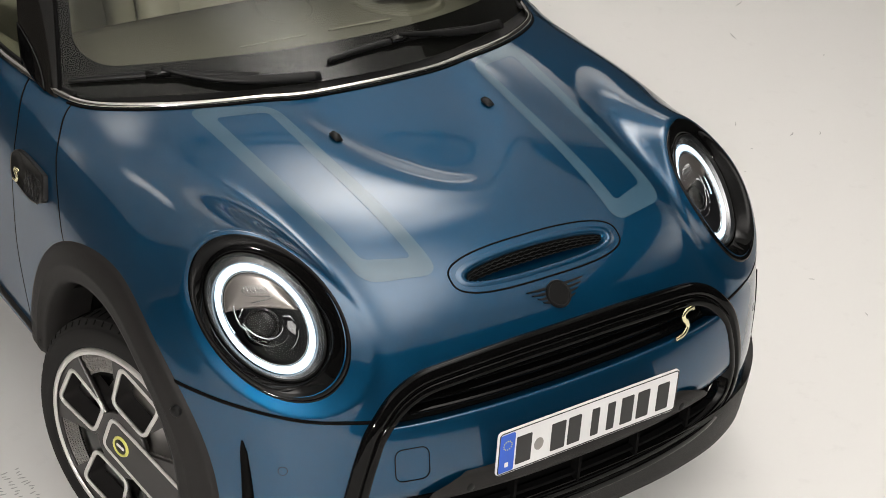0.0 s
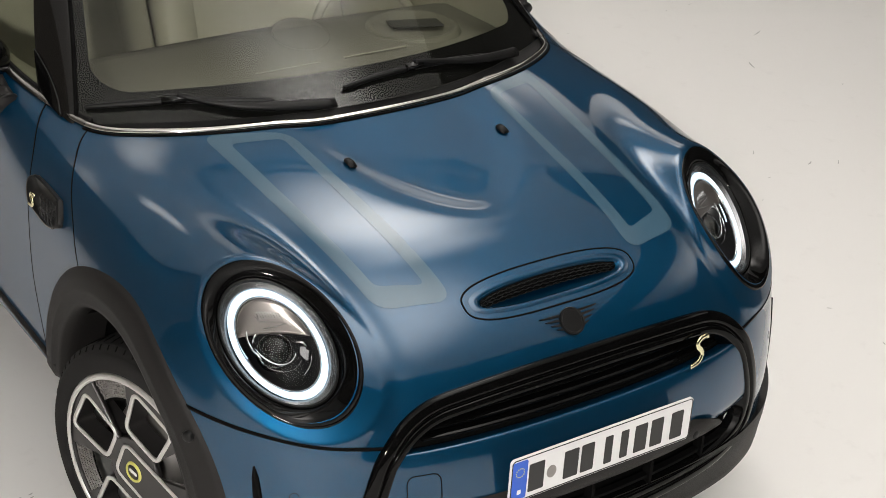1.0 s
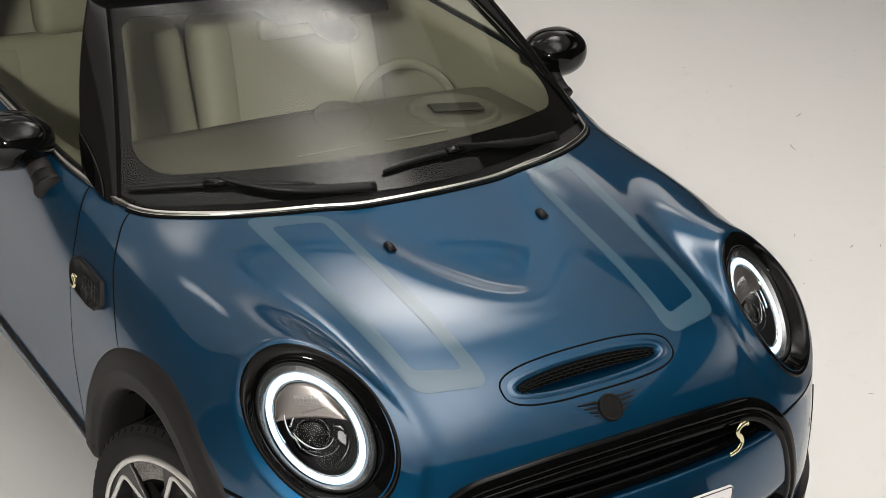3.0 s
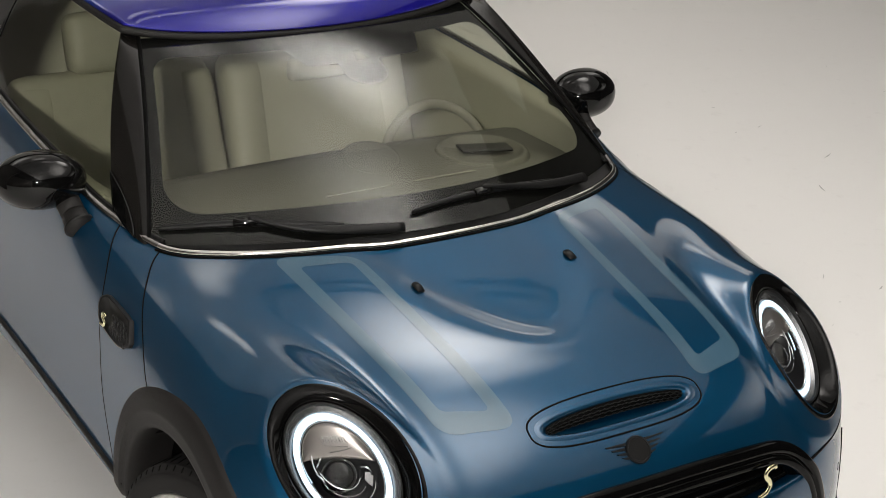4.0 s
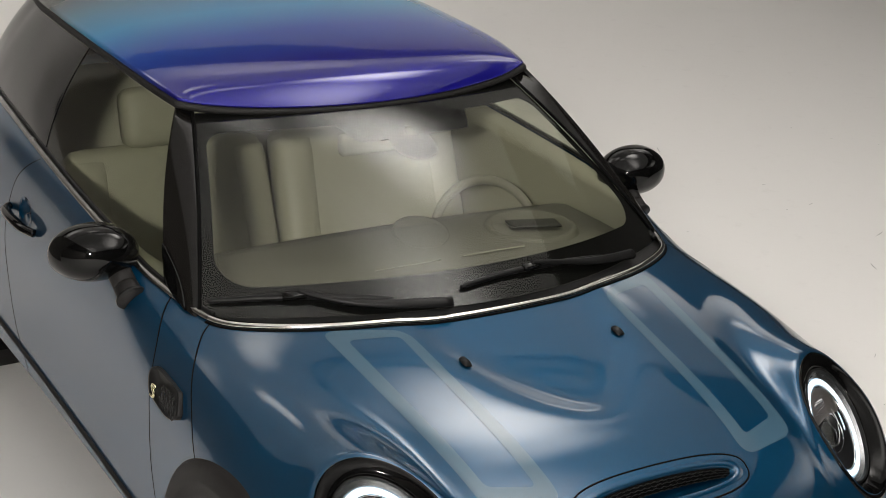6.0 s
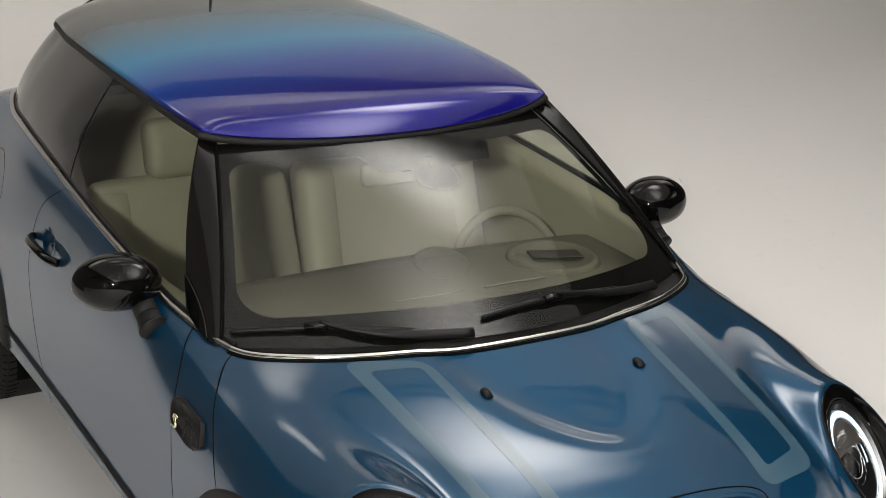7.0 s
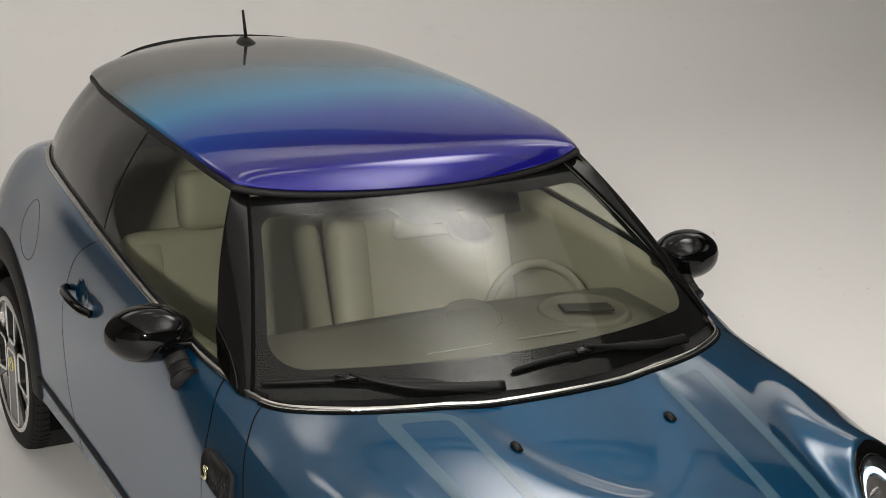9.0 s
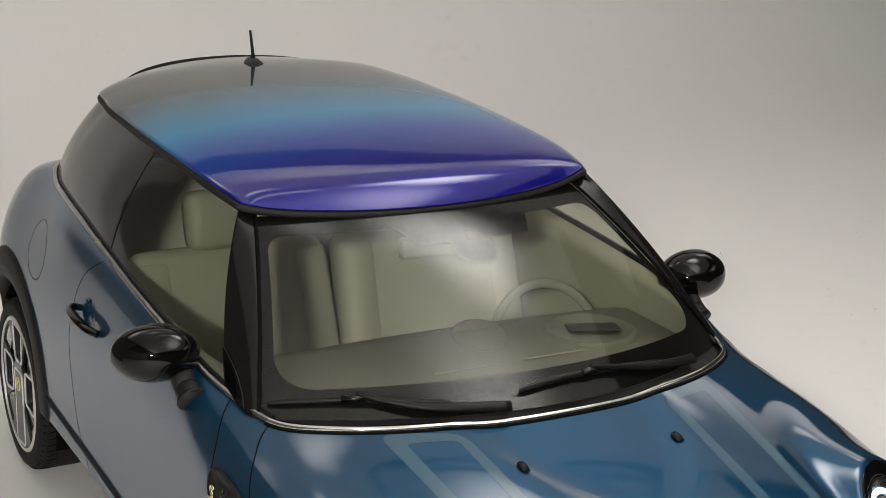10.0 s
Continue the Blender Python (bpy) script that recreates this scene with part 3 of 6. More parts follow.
def build_shell():
    front = np.radians(np.concatenate([np.linspace(89.9, 70, 14), np.linspace(69, 0, 96)]))
    st = np.linspace(-0.05, 2.45, 190)
    back = np.radians(np.linspace(1, 88, 50))
    th = np.linspace(0, 2 * np.pi, 430, endpoint=False)
    rows_o, rows_d = [], []
    ring = np.stack([np.sin(th), 0 * th, np.cos(th)], 1)
    for a in front:
        rows_o.append((0, -0.05, 0.47)); rows_d.append(ring * math.cos(a) + np.array([0, -math.sin(a), 0]))
    for y in st[1:]:
        rows_o.append((0, y, 0.47)); rows_d.append(ring)
    for a in back:
        rows_o.append((0, 2.45, 0.47)); rows_d.append(ring * math.cos(a) + np.array([0, math.sin(a), 0]))
    O = np.repeat(np.array(rows_o, float), len(th), 0)
    D = np.concatenate(rows_d)
    P, ok = cast(O, D, far=1.5, n=40)
    V, F = grid(P.reshape(len(rows_o), len(th), 3), loop_v=True)
    F = F[:, ::-1]
    N = normal_of(V)
    C = V[F].mean(1)
    x, y, z = C.T
    ax = np.abs(x)
    keep = ok[F].all(1) & (z > 0.20) & ((z > 0.315) | (y > -0.2)) & (np.abs(V[F] - C[:, None]).max((1, 2)) < 0.2)
    for yc, zc, r0, r1 in (FA, RA):
        keep &= ~((np.hypot(y - yc, z - zc) < r0 + 0.035) & (ax > 0.5) & (z < 0.9))
        keep &= ~((np.abs(y - yc) < r0 + 0.03) & (ax > 0.5) & (z < zc))
    face = (-ax - LC[0]) * LN[0] + (y - LC[1]) * LN[1] + (z - LC[2]) * LN[2]
    qx, qz = -ax - face * LN[0], z - face * LN[2]
    keep &= ~((np.hypot(qx - LC[0], (qz - LC[2]) / 0.97) < 0.164) & (np.abs(face) < 0.2) & (z > bumper_line(ax) + 0.004))
    gi = inside(grille_loop(0.96), x, z) & (y < -0.3)
    keep &= ~gi
    keep &= ~((z > 0.88) & (y > chrome_y(x) + 0.004) & (ax < belt_x(np.minimum(y, 2.7)) - 0.004) & (y < 2.72))
    keep &= ~((((x / 0.205) ** 2 + ((y + 0.489) / 0.030) ** 2) < 1) & (z > 0.6))
    keep &= ~((np.hypot((y - 1.525) / 0.053, (z - 0.905) / 0.044) < 1) & (ax > 0.6))
    low = z < bumper_line(ax)
    hood = (y < hood_line(z)) & ~low & (y < 0.5)
    bump = (y < 0.2) & low
    fender = ~hood & ~bump & (y < door_front(z)) & (y < 0.75)
    door = ~hood & ~bump & ~fender & (y < door_rear(z)) & (ax > 0.4)
    rest = ~(hood | bump | fender | door)
    tail = rest & (ax < 0.62) & (y > 2.5)
    rest &= ~tail
    out = {}
    for nm, mask in (("hood", hood), ("front_bumper R", bump & (x < 0)), ("front_bumper L", bump & (x > 0)), ("front_fender R", fender & (x < 0)), ("front_fender L", fender & (x > 0)), ("door R", door & (x < 0)), ("door L", door & (x > 0)), ("rear_quarter R", rest & (x < 0)), ("rear_quarter L", rest & (x > 0)), ("tailgate", tail)):
        f = F[mask & keep]
        used, inv = np.unique(f, return_inverse=True)
        me = mesh_of(nm.split()[0], V[used], inv.reshape(f.shape), PAINT, True, N[used])
        ob = new(nm.split()[0], me)
        ob.parent = car
        out[nm] = ob
    return out


PANEL = build_shell()


def lamp_collar(s):
    """Fine ring of bonnet skin round a lamp."""
    t = np.linspace(0, 2 * np.pi, 120, endpoint=False)
    r = np.concatenate([np.linspace(0.1315, 0.155, 10), np.linspace(0.158, 0.176, 6)])
    dx, dz = r[:, None] * np.cos(t), 0.97 * r[:, None] * np.sin(t)
    dy = -(dx * LN[0] + dz * LN[2]) / LN[1]
    P = LC + np.stack([dx, dy, dz], -1)
    P = P.reshape(-1, 3) + LN * 0.12
    Q, ok = cast(P, -LN[None], far=0.35, n=60)
    N = normal_of(Q)
    Q = Q + N * 0.0004
    vf = grid(Q.reshape(len(r), len(t), 3), loop_v=True)
    F = np.array([f for f in vf[1] if ok[f].all() and Q[f][:, 2].min() > bumper_line(-Q[f][:, 0]).max() - 0.004])
    V = vf[0]
    if s > 0:
        V, N, F = V * [-1, 1, 1], N * [-1, 1, 1], F[:, ::-1]
    piece("lamp_collar", V, F, PAINT, PANEL["hood"], "painted lip round the headlight", normals=N)


lamp_collar(-1), lamp_collar(1)


def seam(path, w=0.0022, parent=None, name="panel_gap", lift=0.0002):
    """Dark joint sunk between two panels, along points on the shell."""
    path = np.asarray(path, float)
    n = normal_of(path)
    return piece(name, *sweep(path + n * lift, [(-w, 0), (0, 0.0006), (w, 0), (0, -0.004)], n), GAP, parent or car)


for s in (-1, 1):
    z = np.linspace(0.74, 0.966, 44)
    seam(on_side(hood_line(z), z, s), parent=PANEL["front_fender R" if s < 0 else "front_fender L"])
    z = np.linspace(0.30, 0.978, 70)
    seam(on_side(door_front(z), z, s), parent=PANEL["door R" if s < 0 else "door L"])
    z = np.linspace(0.30, 1.068, 70)
    seam(on_side(door_rear(z), z, s), w=0.0018, parent=PANEL["door R" if s < 0 else "door L"])
    xx = np.linspace(0.50, 0.828, 54) * s
    seam(on_front(xx, bumper_line(np.abs(xx))), w=0.0042, lift=0.0012, parent=PANEL["front_bumper R" if s < 0 else "front_bumper L"])


# chrome strip round the cowl and along the belt line, one line in three lengths
def evened(p, n, passes=2, k=5):
    d = np.concatenate([[0], np.cumsum(np.linalg.norm(np.diff(p, axis=0), axis=1))])
    t = np.linspace(0, d[-1], n)
    q = np.stack([np.interp(t, d, p[:, a]) for a in range(3)], 1)
    for _ in range(passes):
        e = np.concatenate([np.repeat(q[:1], k, 0), q, np.repeat(q[-1:], k, 0)])
        m = np.stack([np.convolve(e[:, a], np.ones(2 * k + 1) / (2 * k + 1), "valid") for a in range(3)], 1)
        m[0], m[-1] = q[0], q[-1]
        q = m
    return q


xs = np.linspace(-0.676, 0.676, 121)
cowl_line = on_top(xs, chrome_y(xs))
by = np.concatenate([np.linspace(0.452, 2.5, 140), np.linspace(2.515, 2.70, 20)])
belt_r, belt_l = (on_top(s * (belt_x(by) - 0.001), by) for s in (-1, 1))
trim = evened(np.concatenate([belt_r[::-1], cowl_line, belt_l]), 700)
corner = (trim[:, 1] < 0.80) & (np.abs(trim[:, 0]) < 0.775)
trim[corner, 2] = np.maximum(trim[corner, 2], on_top(trim[corner, 0], trim[corner, 1])[:, 2] + 0.0015)
trim_n = normal_of(trim)
trim_n[:, 2] = np.maximum(trim_n[:, 2], 0.35)
trim_n /= np.linalg.norm(trim_n, axis=1, keepdims=True)
front = (trim[:, 1] < 0.47) & (np.abs(trim[:, 0]) < 0.69)
a, b = np.flatnonzero(front)[[0, -1]]
strip = [(-0.009, -0.004), (-0.0105, 0.003), (-0.007, 0.0085), (0.003, 0.009), (0.0075, 0.004), (0.0075, -0.004)]
belt_sec = [(-0.009, -0.004), (-0.010, 0.004), (-0.006, 0.009), (0.004, 0.0095), (0.008, 0.005), (0.008, -0.004)]
piece("cowl_trim", *sweep(trim[a:b + 1], strip, trim_n[a:b + 1], caps=False), CHROME, car, "bright chrome strip at the base of the windscreen")
side_dir = np.cross(np.gradient(trim, axis=0), trim_n)
side_dir /= np.linalg.norm(side_dir, axis=1, keepdims=True)
low = (trim + side_dir * 0.0125)[a:b + 1]
piece("cowl_gasket", *sweep(low, [(-0.0035, -0.004), (-0.0035, 0.001), (0, 0.0025), (0.0035, 0.0005), (0.0035, -0.004)], trim_n[a:b + 1]), GAP, car, "black rubber lip under the chrome strip")
for lo_, hi_, s in ((0, a + 1, -1), (b, 700, 1)):
    piece("belt_trim", *sweep(trim[lo_:hi_], belt_sec, trim_n[lo_:hi_], caps=False), SATIN, car, "satin chrome strip along the window line")
    inner = trim[lo_:hi_] - side_dir[lo_:hi_] * 0.016 + [0, 0, 0.003]
    piece("window_seal", *sweep(inner, oval(0.006, 0.005, 8), trim_n[lo_:hi_]), DARK, car, "black rubber window seal")


# ---- greenhouse ----
def ws_bottom(x):
    return np.stack([x, 0.214 + 0.565 * x * x, 0.998 - 0.075 * x * x], -1)


def ws_top(x):
    return np.stack([x, TOPY + TOPC * x * x, TOPZ - 0.040 * x * x], -1)


def screen_net(u0, u1, v0, v1, nu=60, nv=30, off=0.0):
    """Windscreen surface; u across (-1..1), v up (0..1)."""
    u = np.linspace(u0, u1, nu)
    v = np.linspace(v0, v1, nv)
    B, T = ws_bottom(u * WSB), ws_top(u * WST)
    P = B[None] * (1 - v)[:, None, None] + T[None] * v[:, None, None]
    bulge = (4 * v * (1 - v))[:, None]
    P[..., 1] -= 0.020 * bulge + off * 0.8
    P[..., 2] += 0.016 * bulge + off * 0.6
    return P


windscreen = piece("windscreen", *flip(grid(screen_net(-1, 1, 0, 1))), SCREEN, car, "tinted windscreen with a black printed edge")
windscreen.visible_shadow = False


cx = np.linspace(-1, 1, 81)
lo_line, hi_line = on_top(cx * 0.676, chrome_y(cx * 0.676)) + [0, 0.004, -0.002], screen_net(-1, 1, 0, 0.01, 81, 2)[0]
piece("cowl_panel", *flip(grid(np.array([lo_line, lo_line * 0.5 + hi_line * 0.5 + [0, 0, -0.006], hi_line + [0, 0, -0.001]]))), DARK, car, "black plastic cowl below the glass")


def screen_at(u, v, off=0.0):
    B, T = ws_bottom(u * WSB), ws_top(u * WST)
    P = B * (1 - v)[..., None] + T * v[..., None]
    bulge = 4 * v * (1 - v)
    P[..., 1] -= 0.020 * bulge + off * 0.8
    P[..., 2] += 0.016 * bulge + off * 0.6
    return P


def border_band():
    """Black band between the glass's edge and a rounded clear field."""
    pts = []
    for sx, sy, a0, ru, rv in ((1, 1, 0, 0.09, 0.22), (-1, 1, 90, 0.09, 0.22), (-1, -1, 180, 0.14, 0.40), (1, -1, 270, 0.14, 0.40)):
        for k in np.linspace(0, 90, 24):
            t = radians(a0 + k)
            pts.append((sx * (1 - ru) + ru * math.cos(t), sy * (1 - rv) + rv * math.sin(t)))
    q = np.array(pts)
    q = np.concatenate([q[i] + (q[(i + 1) % len(q)] - q[i]) * np.linspace(0, 1, 12, endpoint=False)[:, None] if np.linalg.norm(q[(i + 1) % len(q)] - q[i]) > 0.2 else q[i:i + 1] for i in range(len(q))])
    u = q[:, 0] * 0.955
    v = (0.152 - 0.03 * u ** 2) * (1 - q[:, 1]) / 2 + (0.89 - 0.005 * u ** 2) * (1 + q[:, 1]) / 2
    far = np.maximum(np.abs(q[:, 0]), np.abs(q[:, 1]))
    uo, vo = q[:, 0] / far, (q[:, 1] / far + 1) / 2
    P = np.array([screen_at(u * (1 - k) + uo * k, v * (1 - k) + vo * k, -0.004) for k in np.linspace(0, 1, 9)])
    return flip(grid(P, loop_v=True))


def camera_patch():
    """Black patch at the top middle, with a clear window in it."""
    n, m = 420, 150
    u, v = np.meshgrid(np.linspace(-0.36, 0.53, n), np.linspace(0.655, 0.895, m))
    black = (np.abs(u - 0.085) < 0.39 - 0.8 * (0.875 - v)) & (v > 0.79)
    black |= (np.abs(u - 0.035) < 0.115) & (v > 0.735)
    black |= np.hypot((u - 0.035) / 0.115, (v - 0.735) / 0.07) < 1
    black &= ~((np.abs(u - 0.062) < 0.018 + 0.25 * (0.853 - v)) & (np.abs(v - 0.822) < 0.030))
    V, F = grid(screen_at(u, v, -0.0055))
    return V, F[black.reshape(-1)[F].all(1)][:, ::-1]


piece("camera_patch", *camera_patch(), FRIT, windscreen, "black printed camera patch at the top")
piece("screen_border", *border_band(), FRIT, windscreen, "black printed border of the glass")

ROOF_EDGE = [(0.98, 0.545), (1.15, 0.570), (1.5, 0.585), (1.9, 0.582), (2.2, 0.560), (2.42, 0.50), (2.52, 0.40), (2.56, 0.25)]
def roof_x(y):
    return curve(y, ROOF_EDGE)


ROOF_MID = [(0.88, 1.384), (1.2, 1.418), (1.5, 1.440), (1.8, 1.453), (2.1, 1.457), (2.35, 1.450), (2.6, 1.420)]
ROOF_SIDE = [(0.95, 1.349), (1.2, 1.371), (1.5, 1.381), (2.1, 1.381), (2.4, 1.375), (2.6, 1.352)]


def roof_front(x):
    return TOPY - 0.012 + TOPC * x * x


def roof_net(n=90, m=81, lift=0.0):
    w = np.linspace(-1, 1, m)
    s = np.linspace(0, 1, n) ** 1.6
    P = np.zeros((n, m, 3))
    for j, a in enumerate(w):
        x0 = a * 0.548
        y0 = roof_front(x0)
        y = y0 + (2.56 - 0.10 * a * a - y0) * s
        x = a * roof_x(np.minimum(y, 2.42)) * (1 - 0.16 * step(2.30, 2.56, y))
        yy = y - (y0 - roof_front(0)) * (1 - s)
        zc = spline(yy, ROOF_MID) - 0.058 * np.exp(-(yy - roof_front(0)) / 0.036)
        ze = curve(y, ROOF_SIDE)
        q = abs(a)
        P[:, j] = np.stack([x, y, zc - (zc - ze) * (0.62 * q ** 2.1 + 0.38 * q ** 9) + lift], 1)
    return P


roof_P = roof_net()
piece("roof", *flip(solid(flip(grid(roof_P)), -0.012)), ROOF, car, "roof panel painted from violet blue through aqua to black")
edge = np.concatenate([roof_P[::-1, 0], roof_P[0, 1:-1], roof_P[:, -1]])
piece("roof_seal", *sweep(edge + [0, 0, -0.007], oval(0.012, 0.011, 10), (0, 0, 1)), CLAD, car, "matt dark grey strip round the roof")

# A-pillars, side windows
def side_low(y, s):
    b = on_top(s * (belt_x(y) - 0.014), y)
    return b + [0, 0, 0.006]


def side_high(y, s):
    return np.stack([s * (roof_x(np.minimum(y, 2.50)) + 0.004), y, curve(y, ROOF_SIDE) - 0.020], -1)


def side_net(s, a0, a1, b0, b1, n=50, m=14, bow=0.018):
    """Ruled pane between belt (y from a0 to a1) and roof edge (y from b0 to b1)."""
    t = np.linspace(0, 1, n)
    lo, hi = side_low(a0 + (a1 - a0) * t, s), side_high(b0 + (b1 - b0) * t, s)
    v = np.linspace(0, 1, m)[:, None, None]
    P = lo[None] * (1 - v) + hi[None] * v
    P[..., 0] += s * bow * 4 * (v * (1 - v))[..., 0]
    return P


PILLAR_NET = {}
for s in (-1, 1):
    def oriented(P):
        vf = grid(P)
        return vf if s < 0 else flip(vf)
    w = piece("side_window", *oriented(side_net(s, 0.640, 1.550, 1.010, 1.60)), SIDEGLASS, car, "tinted frameless door window")
    w.visible_shadow = False
    piece("rear_side_window", *oriented(side_net(s, 1.560, 2.66, 1.61, 2.46, n=60)), PRIVACY, car, "dark privacy rear side glass")
    piece("b_pillar_gap", *oriented(side_net(s, 1.548, 1.562, 1.598, 1.612, n=3) - [s * 0.002, 0, 0]), GAP, car)
    # pillar: strip from the windscreen's edge round to the window's front edge
    v = np.linspace(0, 1.07, 32)
    wsP = screen_net(-1, 1, 0, 1.07, 3, 32)
    e0 = wsP[:, 0] if s < 0 else wsP[:, -1]
    lo, hi = side_low(np.array([0.648]), s)[0], side_high(np.array([1.017]), s)[0]
    e2 = lo + (hi - lo) * v[:, None]
    e2[:, 0] += s * 0.018 * 4 * v * (1 - v)
    P = []
    corner = e0 + np.stack([s * ((0.030 if s > 0 else 0.030) + (0.085 if s > 0 else 0.015) * v), 0 * v - 0.006, 0 * v], 1)
    for k in np.linspace(0, 1, 25):
        P.append(e0 * (1 - k) ** 2 + corner * 2 * k * (1 - k) + e2 * k * k)
    P = np.array(P)
    PILLAR_NET[s] = P
    piece("a_pillar", *(flip(grid(P)) if s < 0 else grid(P)), PILLAR, car, "satin black windscreen pillar")
    seal = e0[1:] + np.array([s * 0.003, -0.002, 0.002])
    piece("screen_seal", *sweep(seal, oval(0.005, 0.005, 6), (0, -0.6, 0.8)), GAP, car)


# ---- headlights ----
def lamp_pt(r, t, off=0.0, squash=1.0, cx=0.0, cy=0.0):
    """Point of the right lamp: a circle seen from the front, laid on the sloping lamp face, off metres proud along the face's normal."""
    r, t, off = np.broadcast_arrays(np.asarray(r, float), np.asarray(t, float), np.asarray(off, float))
    dx, dz = r * np.cos(t) + cx, r * np.sin(t) * squash + cy
    dy = -(dx * LN[0] + dz * LN[2]) / LN[1]
    return LC + np.stack([dx, dy, dz], -1) + off[..., None] * LN


def lamp_ring(profile, n=96, squash=1.0, tilt=0.0):
    t = np.linspace(0, 2 * np.pi, n, endpoint=False)
    pr = np.asarray(profile, float)
    lean = tilt * np.cos(t + 0.5)[:, None] * pr[None, :, 0] / 0.137
    return grid(lamp_pt(pr[None, :, 0], t[:, None], pr[None, :, 1] + lean, squash), loop_u=True)


def headlight(s):
    fix = (lambda vf: vf) if s < 0 else mirror_x
    head = new("headlight")
    head.parent = car
    tagged(head, "round headlight with a lit white ring")
    t = np.linspace(0, 2 * np.pi, 120, endpoint=False)
    skin = ((cast(lamp_pt(0.1365, t, 0.12, 0.97), -LN[None], far=0.3, n=60)[0] - LC) @ LN)
    prof = [(0.1378, -0.012, 1), (0.1370, 0.0015, 1), (0.1345, 0.0045, 1), (0.130, 0.006, 0.92), (0.122, 0.0065, 0.62), (0.114, 0.006, 0.28), (0.1075, 0.005, 0.05), (0.1045, 0.001, 0), (0.1030, -0.02, 0)]
    rings = np.array([lamp_pt(r, t, o + k * skin, 0.967, 0.004 * k, -0.004 * k) for r, o, k in prof])
    piece("bezel", *fix(flip(grid(rings, loop_v=True))), BEZEL, head, "gloss black lamp bezel")
    piece("inner_rim", *fix(lamp_ring([(0.1045, -0.006), (0.1035, 0.003), (0.1015, 0.0045), (0.0995, 0.002), (0.099, -0.01)], squash=0.965)), DARK, head)
    piece("reflector_bowl", *fix(lamp_ring([(0.1035, -0.002), (0.094, -0.010), (0.0875, -0.016)], squash=0.975)), LAMPRIM, head, "dark silver lamp rim")
    piece("light_ring", *fix(lamp_ring([(0.0772, -0.010), (0.0776, -0.0098), (0.0832, -0.0098), (0.0836, -0.010)], squash=1.0)), LAMPRING, head, "lit white daytime light ring")
    for r0, r1 in ((0.0742, 0.0772), (0.0836, 0.0862)):
        piece("ring_edge", *fix(lamp_ring([(r0, -0.013), (r0 + 0.0005, -0.0105), (r1, -0.0102)] if r0 < 0.08 else [(r0, -0.0102), (r1 - 0.0005, -0.0105), (r1, -0.013)])), LAMPEDGE, head, "pale blue edge of the lit ring")
    # bowl behind the ring
    piece("lamp_bowl", *fix(lamp_ring([(0.0745, -0.012), (0.070, -0.030), (0.060, -0.060), (0.040, -0.078), (0.002, -0.082)])), LAMPBLACK, head, "black lamp bowl")
    a = np.linspace(-0.0685, 0.0685, 41)
    top_z = np.sqrt(0.0705 ** 2 - a ** 2)
    low_z = 0.013 + 0.006 * (1 - (a / 0.0685) ** 2)
    P = []
    for k in np.linspace(0, 1, 12):
        z = np.maximum(top_z, low_z + 0.0005) * (1 - k) + low_z * k
        P.append(lamp_pt(np.hypot(a, z), np.arctan2(z, a), -0.015 - 0.012 * math.sin(k * 1.45)))
    piece("upper_reflector", *fix(solid(flip(grid(np.array(P))), 0.002)), LAMPSHELF, head, "smoked grey upper reflector")
    def lamp_bar(name, pts, w, mat):
        path = np.array([lamp_pt(math.hypot(x, z), math.atan2(z, x), o) for x, z, o in pts])
        piece(name, *fix(sweep(path, oval(w, w, 6), LN)), mat, head)
    for k in range(9):
        x = (k - 4) * 0.0052 + 0.004
        lamp_bar("rib", [(x, z, -0.0195) for z in (0.040, 0.047, 0.054)], 0.0009, REFLECTOR)
    lamp_bar("rib_frame", [(-0.026, 0.052, -0.020), (-0.018, 0.037, -0.021), (0.026, 0.035, -0.022), (0.031, 0.050, -0.020)], 0.0008, LAMPRIM)
    lamp_bar("cross_bar", [(-0.014, 0.026, -0.0235), (0.010, 0.029, -0.0235), (0.034, 0.034, -0.0225)], 0.0010, LAMPRIM)
    # projector
    m = Matrix.Translation(lamp_pt(0.010, math.radians(215), -0.044)) @ Vector(LN).to_track_quat("Z", "Y").to_matrix().to_4x4()
    prof = [(0.038, -0.03), (0.040, 0.0), (0.0385, 0.005), (0.0355, 0.007), (0.034, 0.004)]
    piece("projector_ring", *fix(place(revolve(prof, 40), m)), PIANO, head, "gloss black projector ring")
    piece("projector_edge", *fix(place(revolve([(0.0362, 0.0068), (0.0366, 0.0078), (0.0372, 0.0074)], 40), m)), LAMPRIM, head)
    dome = [(0.034, 0.004)] + [(0.034 * math.cos(a), 0.004 + 0.018 * math.sin(a)) for a in np.linspace(0.15, 1.55, 10)]
    piece("projector_lens", *fix(place(revolve(dome, 40), m)), PIANO, head, "dark glass projector lens")
    m2 = Matrix.Translation(lamp_pt(0.047, math.radians(-17), -0.024)) @ Vector(LN).to_track_quat("Z", "Y").to_matrix().to_4x4()
    plate_pts = np.array([(-0.010, 0.016), (0.002, 0.014), (0.004, 0.008), (0.009, 0.007), (0.007, -0.017), (-0.001, -0.012), (-0.010, -0.002)])
    piece("bracket", *fix(place(slab(plate_pts[::-1], 0.004, 0.0008), m2)), LAMPRIM, head, "small silver bracket", smooth=False)
    piece("inner_trim", *fix(lamp_ring([(0.0735, -0.016), (0.0729, -0.0128), (0.0721, -0.0130), (0.0716, -0.018)])), REFLECTOR, head, "chrome ring inside the lit ring")
